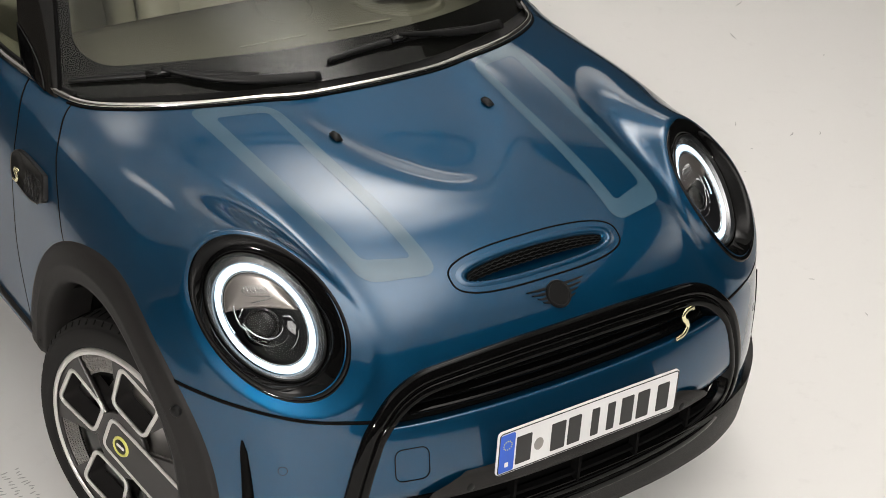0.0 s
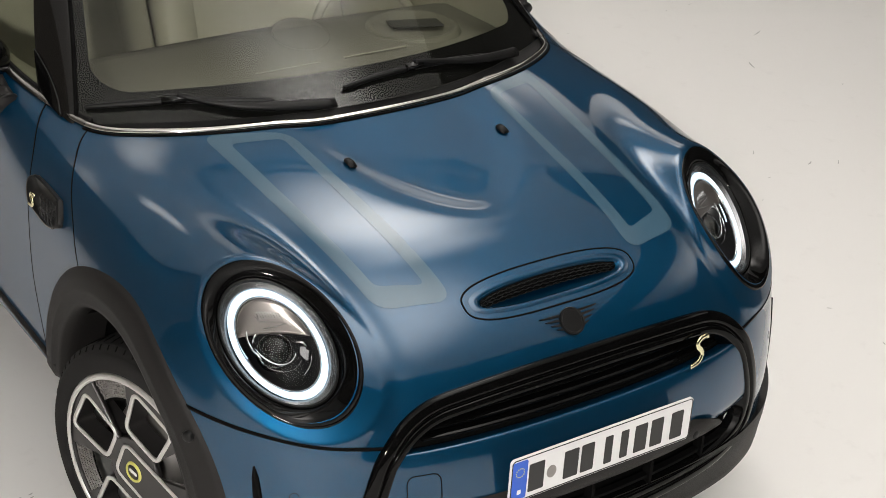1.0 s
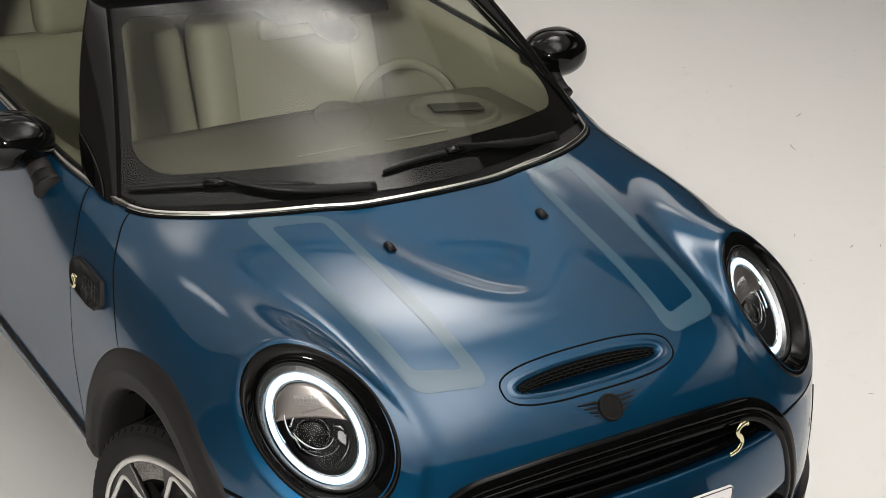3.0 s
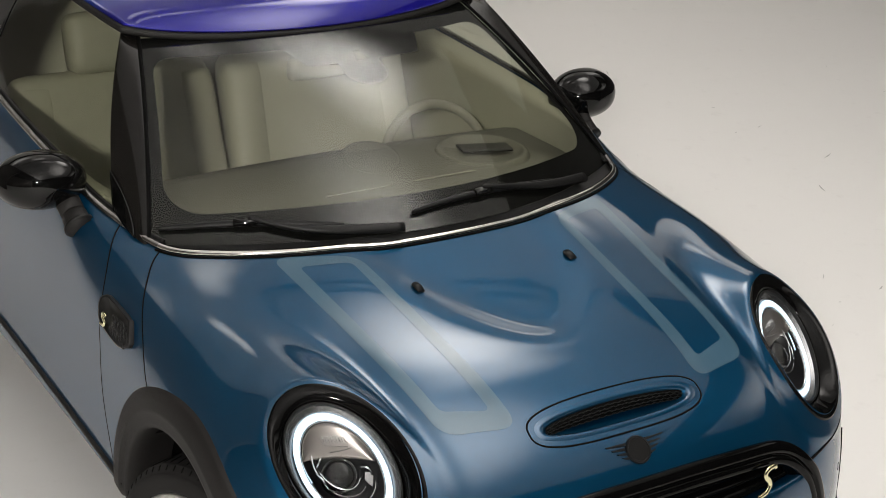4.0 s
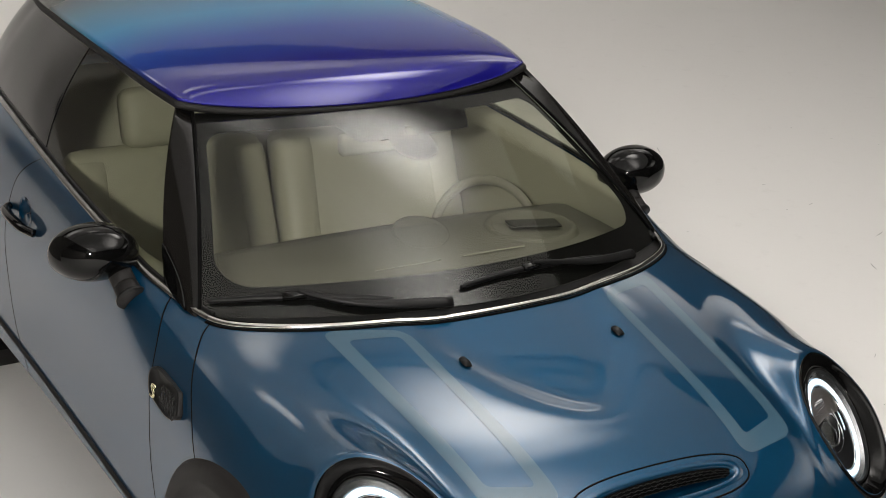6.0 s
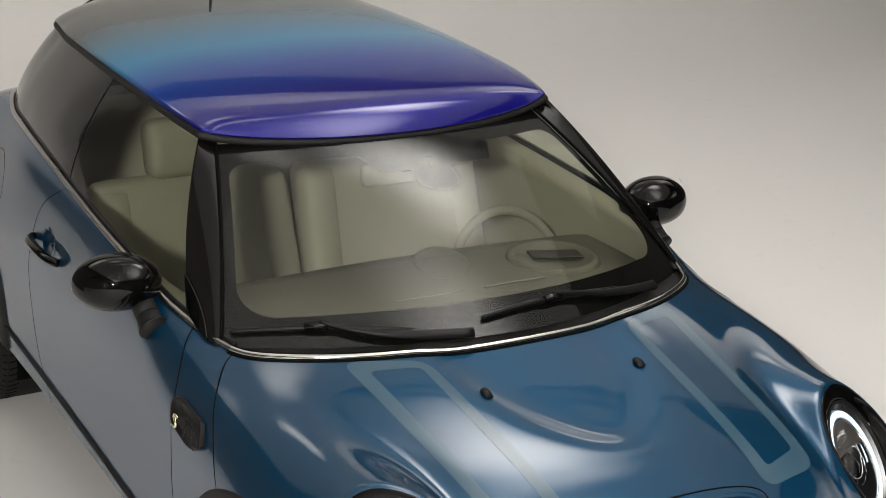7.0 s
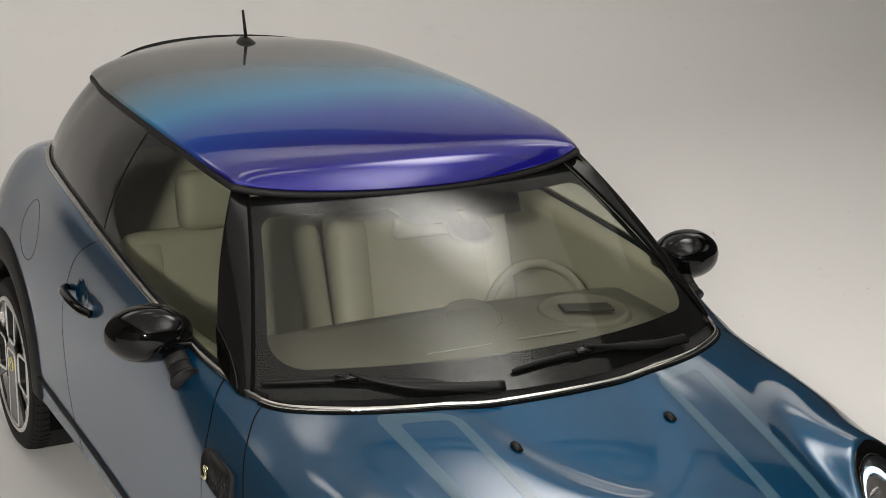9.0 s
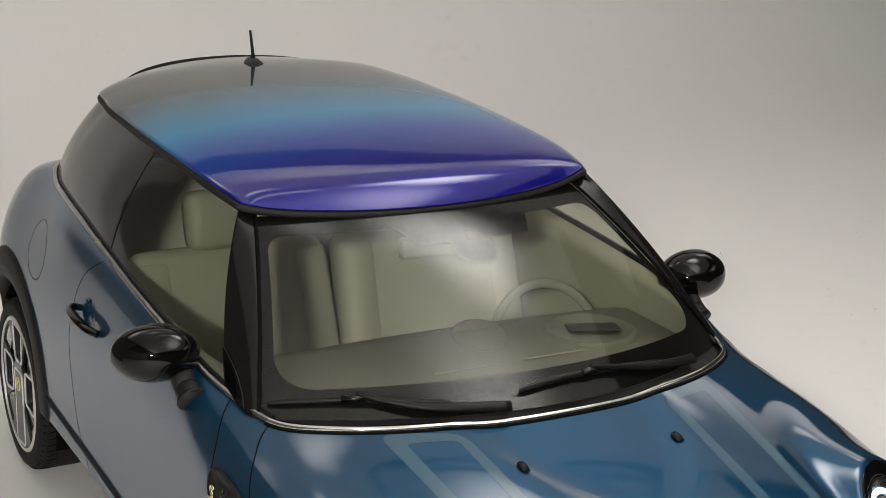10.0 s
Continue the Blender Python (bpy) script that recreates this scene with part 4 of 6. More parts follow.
    # bright edges of the lens carrier and of the lower bowl
    # The LAMPEDGE arc glows in place of a bluish reflection.
    for radius, a0, a1, w, mat in ((0.040, 195, 330, 0.0013, REFLECTOR), (0.046, 150, 200, 0.0022, REFLECTOR), (0.052, 235, 320, 0.0009, LAMPRIM), (0.066, 158, 205, 0.0020, LAMPEDGE), (0.067, 300, 338, 0.0012, REFLECTOR)):
        lamp_bar("carrier_edge", [(radius * math.cos(radians(k)) - 0.006, radius * 0.9 * math.sin(radians(k)) + 0.006, -0.026) for k in np.linspace(a0, a1, 14)], w, mat)
    for x0, z0, x1, z1 in ((-0.046, 0.004, -0.030, 0.020), (-0.052, -0.006, -0.040, -0.030), (0.036, 0.004, 0.056, -0.004)):
        lamp_bar("carrier_arm", [(x0, z0, -0.024), ((x0 + x1) / 2 + 0.002, (z0 + z1) / 2 + 0.003, -0.022), (x1, z1, -0.026)], 0.0026, REFLECTOR)
    # clear dome
    rr = np.linspace(0.0, 0.1035, 12)
    t = np.linspace(0, 2 * np.pi, 64, endpoint=False)
    P = np.array([lamp_pt(r, t, 0.003 + 0.016 * (1 - (r / 0.1035) ** 2), 0.965) for r in rr])
    lens = piece("lens", *fix(grid(P, loop_v=True)), LENS, head, "clear lamp glass")
    lens.visible_shadow = False
    return head


headlight(-1), headlight(1)

# ---- grille and nose ----
LOOP = grille_loop(1.0, 8)


def inset(loop, d):
    t = np.roll(loop, -1, 0) - np.roll(loop, 1, 0)
    t /= np.linalg.norm(t, axis=1, keepdims=True)
    n = np.stack([t[:, 1], -t[:, 0]], 1)
    c = loop.mean(0)
    n *= np.sign(((c - loop) * n).sum(1))[:, None]
    k = np.ones(9) / 9
    for _ in range(2):
        n = np.stack([np.convolve(np.concatenate([n[-4:, a], n[:, a], n[:4, a]]), k, "valid") for a in (0, 1)], 1)
    n /= np.linalg.norm(n, axis=1, keepdims=True)
    return loop + n * d


def front_pt(xz, proud):
    p = on_front(xz[:, 0], xz[:, 1])
    return p + normal_of(p) * proud


grille = new("grille")
grille.parent = car
tagged(grille, "gloss black hexagonal grille with horizontal bars")
prof = [(-0.004, -0.006), (-0.001, 0.006), (0.001, 0.0095), (0.004, 0.0115), (0.007, 0.012), (0.018, 0.012), (0.0215, 0.011), (0.0235, 0.008), (0.0245, 0.001), (0.028, 0.001), (0.029, 0.006), (0.0305, 0.008), (0.033, 0.0085), (0.042, 0.007), (0.045, 0.005), (0.047, 0.001), (0.052, -0.030)]
P = np.array([front_pt(inset(LOOP, d), h) for d, h in prof])
piece("grille_surround", *flip(grid(P, loop_v=True)), BEZEL, grille, "gloss black grille surround")
inner = inset(LOOP, 0.045)
c = front_pt(inner, -0.045)
xsb = np.linspace(-0.60, 0.60, 61)
zsb = np.linspace(0.26, 0.70, 31)
back = on_front(*np.meshgrid(xsb, zsb, indexing="ij")) + [0, 0.05, 0]
fb = grid(back)
ok = inside(inset(LOOP, 0.004), fb[0][:, 0], fb[0][:, 2])
piece("grille_backing", fb[0], [f for f in fb[1] if ok[list(f)].all()], GAP, grille, "black backing behind the grille")
for zz, w, d in ((0.648, 0.36, 0.010), (0.627, 0.40, 0.014), (0.606, 0.42, 0.016)):
    x = np.linspace(-w, w, 61)
    p = on_front(x, np.full(61, zz)) + [0, d, 0]
    piece("grille_bar", *sweep(p, [(-0.007, -0.018), (0.0035, -0.018), (0.0035, 0.003), (0.0025, 0.005), (0.0010, 0.0055), (-0.0015, 0.004), (-0.0045, 0.0)], (0, -1, 0.15)), BEZEL, grille, smooth=False)


def s_badge(parent, origin, right, up, size, mat, bold=0.115):
    """A slanted double-curved badge."""
    pts = smooth_loop([(0.42, 0.42), (0.30, 0.50), (-0.05, 0.50), (-0.22, 0.36), (-0.12, 0.18), (0.12, -0.02), (0.22, -0.24), (0.05, -0.46), (-0.20, -0.50), (-0.50, -0.50)], 6, closed=False)
    r, u = np.asarray(right, float), np.asarray(up, float)
    n = np.cross(r, u)
    path = np.array([np.asarray(origin) + (a + 0.18 * b) * size * r + b * size * u for a, b in pts])
    w = np.interp(np.linspace(0, 1, len(path)), [0, 0.15, 0.5, 0.85, 1], [0.75, 0.95, 1.0, 0.95, 0.75]) * size * bold
    sec = np.stack([np.array([(-k, -0.002), (-k, 0.002), (0, 0.0045), (k, 0.002), (k, -0.002)]) for k in w])
    return piece("model_badge", *sweep(path, sec, n), mat, parent, "pale gold curved badge")


p0 = on_front(np.array([0.335]), np.array([0.622]))[0] + [0, -0.012, 0]
s_badge(grille, p0, (0.97, 0.22, 0), (0, 0.1, 0.99), 0.060, GOLD, 0.125)

# painted panel inside the grille, plate, lower intake
nose_panel = new("nose_panel")
nose_panel.parent = car
tagged(nose_panel, "blue painted panel inside the grille frame")
x = np.linspace(-0.50, 0.50, 61)
rows = []
for zz, d in ((0.580, 0.035), (0.589, 0.008), (0.591, 0.001), (0.588, -0.003), (0.58, -0.004), (0.56, -0.004), (0.53, -0.004), (0.50, -0.003), (0.47, -0.003), (0.445, -0.002), (0.425, 0.0), (0.418, 0.008), (0.412, 0.03)):
    half = float(np.interp(zz, [0.41, 0.47, 0.52, 0.56, 0.592], [0.535, 0.53, 0.515, 0.492, 0.467]))
    rows.append(on_front(x / 0.5 * half, np.full(61, zz)) + [0, d, 0])
P = np.array(rows)
piece("painted_face", *grid(P), PAINT, nose_panel)
hook = round_rect(0.075, 0.075, 0.018)
xz = hook + np.array([-0.435, 0.505])
pp = on_front(xz[:, 0], xz[:, 1]) + [0, -0.0042, 0]
piece("tow_cover_gap", *sweep(pp, [(-0.0012, 0), (0, 0.0005), (0.0012, 0), (0, -0.003)], (0, -1, 0), closed=True), GAP, nose_panel)

plate = new("number_plate")
plate.parent = car
tagged(plate, "white number plate with a blue band")
pm = Matrix.Translation((0, -0.724, 0.5045)) @ Euler((radians(90), 0, 0)).to_matrix().to_4x4()
piece("plate_blank", *place(slab(round_rect(0.52, 0.112, 0.010), 0.006, 0.0015), pm), PLATE, plate, smooth=False)
piece("plate_rim", *place(sweep(np.c_[round_rect(0.514, 0.106, 0.008), np.zeros(28)], oval(0.0014, 0.0014, 6), (0, 0, 1), closed=True), pm), INK, plate)
piece("blue_band", *place(slab(round_rect(0.040, 0.098, 0.005) + [-0.236, 0], 0.001), pm @ Matrix.Translation((0, 0, 0.0012))), PLATEBLUE, plate, smooth=False)
for k in range(12):
    a = 2 * math.pi * k / 12
    piece("band_dot", *place(slab(oval(0.0016, 0.0016, 6) + [-0.236 + 0.011 * math.cos(a), 0.020 + 0.011 * math.sin(a)], 0.0006), pm @ Matrix.Translation((0, 0, 0.0020))), YELLOW, plate, smooth=False)
piece("band_mark", *place(slab(round_rect(0.010, 0.012, 0.002) + [-0.236, -0.030], 0.0006), pm @ Matrix.Translation((0, 0, 0.0020))), PLATE, plate, smooth=False)
piece("plate_seal", *place(slab(oval(0.013, 0.016, 20) + [-0.148, -0.006], 0.001), pm @ Matrix.Translation((0, 0, 0.0012))), STEEL, plate, smooth=False)
for cx, w in ((-0.190, 0.042), (-0.094, 0.040), (-0.048, 0.036), (0.012, 0.022), (0.058, 0.022), (0.106, 0.036), (0.154, 0.036), (0.214, 0.036)):
    piece("plate_bar", *place(slab(round_rect(w, 0.072, 0.003) + [cx, -0.004 if cx != -0.19 else -0.004], 0.001), pm @ Matrix.Translation((0, 0, 0.0012))), INK, plate, smooth=False)

lower = new("lower_intake")
lower.parent = car
tagged(lower, "black lower intake with vertical ribs")
x = np.linspace(-0.42, 0.42, 51)
rows = []
for zz, d, w in ((0.462, 0.004, 0.30), (0.460, -0.012, 0.33), (0.450, -0.016, 0.36), (0.435, -0.016, 0.395), (0.418, -0.014, 0.412), (0.407, -0.008, 0.415), (0.405, 0.02, 0.41)):
    rows.append(on_front(x / 0.42 * w, np.full(51, zz)) + [0, d, 0])
piece("plate_carrier", *grid(np.array(rows)), CLAD, lower, "dark grey plate carrier bar")
for sx in (-0.308, 0.308):
    q = on_front(np.array([sx]), np.array([0.426]))[0] + [0, -0.0155, 0]
    piece("parking_sensor", *place(revolve([(0.0, 0.0012), (0.009, 0.0012), (0.0105, 0.0)], 20), Matrix.Translation(q) @ Euler((radians(90), 0, 0)).to_matrix().to_4x4()), DARK, lower)
for xk in np.linspace(-0.36, 0.36, 5):
    q = on_front(np.full(5, xk), np.linspace(0.31, 0.412, 5)) + [0, 0.006, 0]
    piece("intake_rib", *sweep(q, [(-0.004, -0.02), (0.004, -0.02), (0.004, 0.006), (-0.004, 0.006)], (0, -1, 0)), GAP, lower, smooth=False)
for zz in (0.350,):
    x = np.linspace(-0.50, 0.50, 41)
    q = on_front(x, np.full(41, zz)) + [0, 0.012, 0]
    piece("intake_bar", *sweep(q, [(-0.004, -0.014), (0.004, -0.014), (0.004, 0.004), (-0.004, 0.004)], (0, -1, 0)), GAP, lower, smooth=False)

# splitter lip round the nose
t = np.linspace(-1, 1, 101)
sx = 0.858 * np.sign(t) * (1 - (1 - np.abs(t)) ** 1.7)
ly = curve(np.abs(sx), [(0, -0.672), (0.2, -0.667), (0.383, -0.652), (0.571, -0.608), (0.683, -0.553), (0.79, -0.462), (0.858, -0.385)])
rows = []
for out, z in ((-0.03, 0.335), (-0.028, 0.315), (-0.022, 0.285), (-0.008, 0.240), (0.0, 0.205), (0.004, 0.185), (0.06, 0.170)):
    rows.append(np.stack([sx * (1 + np.minimum(out, 0) * 0.9), ly + out, np.full(101, z)], 1))
piece("front_splitter", *grid(np.array(rows)), LIP, car, "black plastic front lip")
for s in (-1, 1):
    zz = np.linspace(0.570, 0.33, 20)
    base = on_front(s * (0.744 - 0.03 * (0.5 - zz)), zz)
    w = np.interp(zz, [0.33, 0.45, 0.545, 0.57], [0.016, 0.013, 0.008, 0.002])
    sec = np.stack([np.array([(-k, 0.001), (0, 0.003), (k, 0.001), (0, -0.01)]) for k in w])
    piece("air_curtain", *sweep(base, sec, normal_of(base)), GAP, PANEL["front_bumper R" if s < 0 else "front_bumper L"], "narrow black air slot")
    q = on_front(np.array([s * 0.685]), np.array([0.509]))[0]
    nn = normal_of(q[None])[0]
    piece("bumper_sensor", *place(revolve([(0.0092, 0.0002), (0.0098, 0.0006), (0.0106, 0.0002)], 24), Matrix.Translation(q) @ Vector(nn).to_track_quat("Z", "Y").to_matrix().to_4x4()), GAP, PANEL["front_bumper R" if s < 0 else "front_bumper L"])

# ---- bonnet details ----
def hood_stripe(s):
    out = np.array([(0.485, 0.268), (0.291, 0.186), (0.250, -0.466), (0.425, -0.430)])
    inn = np.array([(0.440, 0.203), (0.318, 0.167), (0.291, -0.411), (0.397, -0.374)])

    def loop(q, r):
        pts = []
        for i in range(4):
            a, b, c = q[i - 1], q[i], q[(i + 1) % 4]
            d0, d1 = (a - b) / np.linalg.norm(a - b), (c - b) / np.linalg.norm(c - b)
            for k in np.linspace(0, 1, 7):
                pts.append(b + d0 * r * (1 - k) ** 2 + d1 * r * k ** 2)
            nxt = q[(i + 2) % 4]
            e0, e1 = b + d1 * r, c - d1 * r
            for k in np.linspace(0, 1, 26)[1:-1]:
                pts.append(e0 + (e1 - e0) * k)
        return np.array(pts)
    A, B = loop(out, 0.045), loop(inn, 0.018)
    rows = []
    for k in np.linspace(0, 1, 6):
        xy = A * (1 - k) + B * k
        p = on_top(s * xy[:, 0], xy[:, 1])
        rows.append(p + normal_of(p) * 0.0007)
    P = np.array(rows)
    V, F = grid(P, loop_v=True)
    if s > 0:
        F = [tuple(reversed(tuple(f))) for f in F]
    N = normal_of(V)
    piece("hood_stripe", V, F, STRIPE, PANEL["hood"], "grey blue stripe film", normals=N)


hood_stripe(-1), hood_stripe(1)

for s in (-1, 1):
    p = on_top(np.array([s * 0.222]), np.array([0.018]))[0]
    n = normal_of(p[None])[0]
    body_pts = [(0.0, -0.018, 0.001), (0.0, 0.0, 0.006), (0.0, 0.014, 0.007), (0.0, 0.020, 0.002)]
    path = np.array([p + np.array([a, b, 0]) + n * c for a, b, c in body_pts])
    sec = np.stack([oval(w, h, 10) for w, h in ((0.010, 0.003), (0.012, 0.006), (0.010, 0.006), (0.004, 0.002))])
    piece("washer_nozzle", *sweep(path, sec, n), DARK, PANEL["hood"], "black washer nozzle")

# scoop
t = np.linspace(0, 2 * np.pi, 96, endpoint=False)
def superloop(a, b, cx, cy, e=2.8):
    c, s_ = np.cos(t), np.sin(t)
    return np.stack([cx + a * np.sign(c) * np.abs(c) ** (2 / e), cy + b * np.sign(s_) * np.abs(s_) ** (2 / e)], 1)


def top_loop(l, h):
    p = on_top(l[:, 0], l[:, 1])
    return p + normal_of(p) * h


scoop = new("bonnet_scoop")
scoop.parent = car
tagged(scoop, "blue bonnet scoop with a black mesh slot")
g = top_loop(superloop(0.237, 0.049, 0, -0.485), 0.0003)
piece("scoop_gap", *sweep(g, [(-0.0022, 0), (0, 0.0008), (0.0022, 0), (0, -0.004)], normal_of(g), closed=True), GAP, scoop)
P = np.array([top_loop(superloop(a, b, 0, cy, e), h) for a, b, cy, e, h in ((0.222, 0.037, -0.4865, 2.6, 0.0004), (0.212, 0.031, -0.4875, 2.5, 0.0022), (0.203, 0.0265, -0.489, 2.4, 0.002), (0.197, 0.0235, -0.489, 2.3, -0.004), (0.188, 0.021, -0.486, 2.2, -0.014), (0.172, 0.016, -0.480, 2.2, -0.026), (0.14, 0.006, -0.474, 2, -0.034))])
piece("scoop_mouth", *grid(P, loop_v=True), PAINT, scoop)
x = np.linspace(-0.190, 0.190, 61)
ye = 0.0235 * np.sqrt(np.maximum(1 - (x / 0.200) ** 2, 0.02))
hi_e = on_top(x, -0.4885 + ye) + [0, 0, -0.003]
lo_e = on_top(x, -0.4885 + ye * 0.25) + [0, 0, -0.018]
piece("scoop_grille", *solid(grid(np.array([hi_e, lo_e])), 0.002), GAP, scoop, "black honeycomb slot")
for row, k in enumerate((0.2, 0.45, 0.7, 0.95)):
    q = hi_e * (1 - k) + lo_e * k + np.array([0, -0.002, 0.001])
    q[:, 2] += 0.0012 * np.sign(np.sin(x * 330 + row * math.pi))
    piece("mesh_wire", *sweep(q, oval(0.0011, 0.0011, 5), (0, 0, 1)), DARK, scoop)

# emblem
emblem = new("bonnet_emblem")
emblem.parent = car
tagged(emblem, "black round emblem with wings")
q = on_front(np.array([0.004]), np.array([0.752]))[0]
n = normal_of(q[None])[0]
em = Matrix.Translation(q) @ Matrix(np.c_[[1, 0, 0], np.cross(n, [1, 0, 0]), n].tolist()).to_4x4()
piece("disc", *place(revolve([(0.0, 0.0045), (0.026, 0.0045), (0.0275, 0.0065), (0.031, 0.0065), (0.0325, 0.003), (0.0325, -0.003)], 40), em), DARK, emblem, smooth=False)
for s in (-1, 1):
    for k in range(4):
        y0 = 0.019 - 0.0105 * k
        l0, l1 = math.sqrt(max(0.0325 ** 2 - y0 ** 2, 0)) + 0.001, 0.076 - 0.011 * k
        bar = np.array([(s * l0, y0 - 0.003), (s * l1, y0 + 0.001), (s * (l1 + 0.004), y0 + 0.004), (s * l0, y0 + 0.003)])
        if s < 0:
            bar = bar[::-1]
        piece("wing_bar", *place(slab(bar, 0.006), em @ Matrix.Translation((0, 0, 0.003))), DARK, emblem, smooth=False)

# side badge panel behind the front wheel
for s in (-1, 1):
    side = new("side_scuttle")
    side.parent = car
    tagged(side, "black honeycomb side badge with a pale gold letter shape")
    yz = smooth_loop([(0.474, 0.850), (0.455, 0.866), (0.430, 0.869), (0.325, 0.861), (0.304, 0.855), (0.279, 0.826), (0.277, 0.812), (0.292, 0.801), (0.338, 0.788), (0.440, 0.798), (0.462, 0.810)], 6)
    base = on_side(yz[:, 0], yz[:, 1], s)
    nn = normal_of(base)
    P = np.array([base + nn * h for h in (-0.004, 0.010)] + [base.mean(0) + (base - base.mean(0)) * k + nn * h for k, h in ((0.96, 0.014), (0.86, 0.014), (0.84, 0.011), (0.4, 0.012), (0.02, 0.0125))])
    vf = grid(P, loop_v=True)
    piece("badge_block", *(vf if s > 0 else flip(vf)), DARK, side)
    for i in range(7):
        for j in range(4):
            yy, zz = 0.300 + i * 0.018 + (j % 2) * 0.009, 0.803 + j * 0.0125
            if inside(base[:, 1:] * 0.999, np.array([yy]), np.array([zz]))[0] and yy < 0.385:
                c = on_side(np.array([yy]), np.array([zz]), s)[0]
                nv = normal_of(c[None])[0]
                mm = Matrix.Translation(c + nv * 0.0135) @ Vector(nv).to_track_quat("Z", "Y").to_matrix().to_4x4()
                piece("hex_cell", *place(revolve([(0.0062, 0.0), (0.0072, 0.0012), (0.0080, 0.0)], 6), mm), DARK, side, smooth=False)
    p = on_side(np.array([0.418]), np.array([0.824]), s)[0]
    s_badge(side, p + np.array([s * 0.0185, 0, 0]), (0, 1.0 * s, 0), (0, 0, 1), 0.034, GOLD, 0.13)


# ---- arches, sills, underside ----
def arch(yc, zc, r0, r1, a0, a1, s, name, bump=0.011):
    """Wheel-arch cladding that follows the shell."""
    a = np.radians(np.linspace(a0, a1, 90))
    rows = []
    for rr, h, depth in ((r1 + 0.006, -0.004, 0), (r1, 0.005, 0), (r1 - 0.006, bump * 0.8, 0), (r1 - 0.025, bump, 0), ((r0 + r1) / 2, bump * 1.1, 0), (r0 + 0.040, bump * 1.15, 0), (r0 + 0.032, bump * 0.7, 0), (r0 + 0.012, bump * 0.65, 0), (r0, bump * 0.3, 0), (r0 + 0.002, 0, 0.05), (r0 + 0.004, 0, 0.11)):
        y, z = yc - rr * np.cos(a), zc + rr * np.sin(a)
        p = on_side(y, np.maximum(z, 0.21), s)
        p[:, 2] = z
        p[:, 0] += s * h - s * depth
        rows.append(p)
    vf = grid(np.array(rows))
    return piece(name, *(vf if s > 0 else flip(vf)), CLAD, car, "dark grey plastic wheel-arch trim")


for s in (-1, 1):
    arch(FA[0], FA[1], FA[2], FA[3], -8, 190, s, "wheel_arch_trim")
    arch(RA[0], RA[1], RA[2], RA[3], -8, 190, s, "wheel_arch_trim")
    for yc in (FA[0], RA[0]):
        a = np.radians(np.linspace(-15, 195, 40))
        rows = [np.stack([np.full(40, s * xx), yc - 0.375 * np.cos(a), 0.32 + 0.375 * np.sin(a)], 1) for xx in (0.80, 0.45)]
        piece("wheel_well", *grid(np.array(rows)), GAP, car)
        disc = [(s * 0.46, yc - 0.375 * math.cos(k), 0.32 + 0.375 * math.sin(k)) for k in a]
        piece("well_wall", disc, [tuple(range(40))], GAP, car, smooth=False)
    y = np.linspace(FA[0] + 0.36, RA[0] - 0.38, 50)
    rows = []
    for zz, h in ((0.392, -0.004), (0.390, 0.006), (0.384, 0.012), (0.365, 0.013), (0.352, 0.008), (0.30, 0.0), (0.22, 0.0)):
        p = on_side(y, np.full(50, zz), s)
        p[:, 0] += s * h
        p[:, 2] += 0.022 + 0.030 * (y - 0.4)
        rows.append(p)
    vf = grid(np.array(rows))
    piece("sill_trim", *(vf if s > 0 else flip(vf)), CLAD, car, "dark grey plastic sill")
    q = on_side(np.array([FA[0] - FA[3] + 0.085]), np.array([0.605]), s)[0]
    mm = Matrix.Translation(q + np.array([s * 0.017, 0, 0])) @ Vector((s, -0.5, 0)).to_track_quat("Z", "Y").to_matrix().to_4x4()
    piece("arch_sensor", *place(revolve([(0.0, 0.004), (0.010, 0.004), (0.013, 0.0), (0.013, -0.02)], 20), mm), DARK, car)
bm = bmesh.new()
bmesh.ops.create_cube(bm, size=1)
for v in bm.verts:
    v.co = Vector((v.co.x * 1.30, v.co.y * 3.1 + 1.15, v.co.z * 0.06 + 0.215))
bm_piece("underbody", bm, GAP, car)

# ---- wheels ----
R_TYRE, R_RIM = 0.312, 0.243
AX = -22.0


def ring_outline(pts, w, mat, parent, z=0.0, name="polished_edge"):
    path = np.c_[pts, np.full(len(pts), z)]
    return piece(name, *sweep(path, [(-w, -0.004), (-w, 0.0), (-w * 0.6, 0.0012), (w * 0.6, 0.0012), (w, 0.0), (w, -0.004)], (0, 0, 1), closed=True), mat, parent)


def rounded(q, r, n=5):
    q = np.asarray(q, float)
    pts = []
    m = len(q)
    for i in range(m):
        a, b, c = q[i - 1], q[i], q[(i + 1) % m]
        d0, d1 = (a - b) / np.linalg.norm(a - b), (c - b) / np.linalg.norm(c - b)
        for k in np.linspace(0, 1, n):
            pts.append(b + d0 * r * (1 - k) ** 2 + d1 * r * k ** 2)
        e0, e1 = b + d1 * r, c - d1 * r
        for k in (0.25, 0.5, 0.75):
            pts.append(e0 + (e1 - e0) * k)
    return np.array(pts)


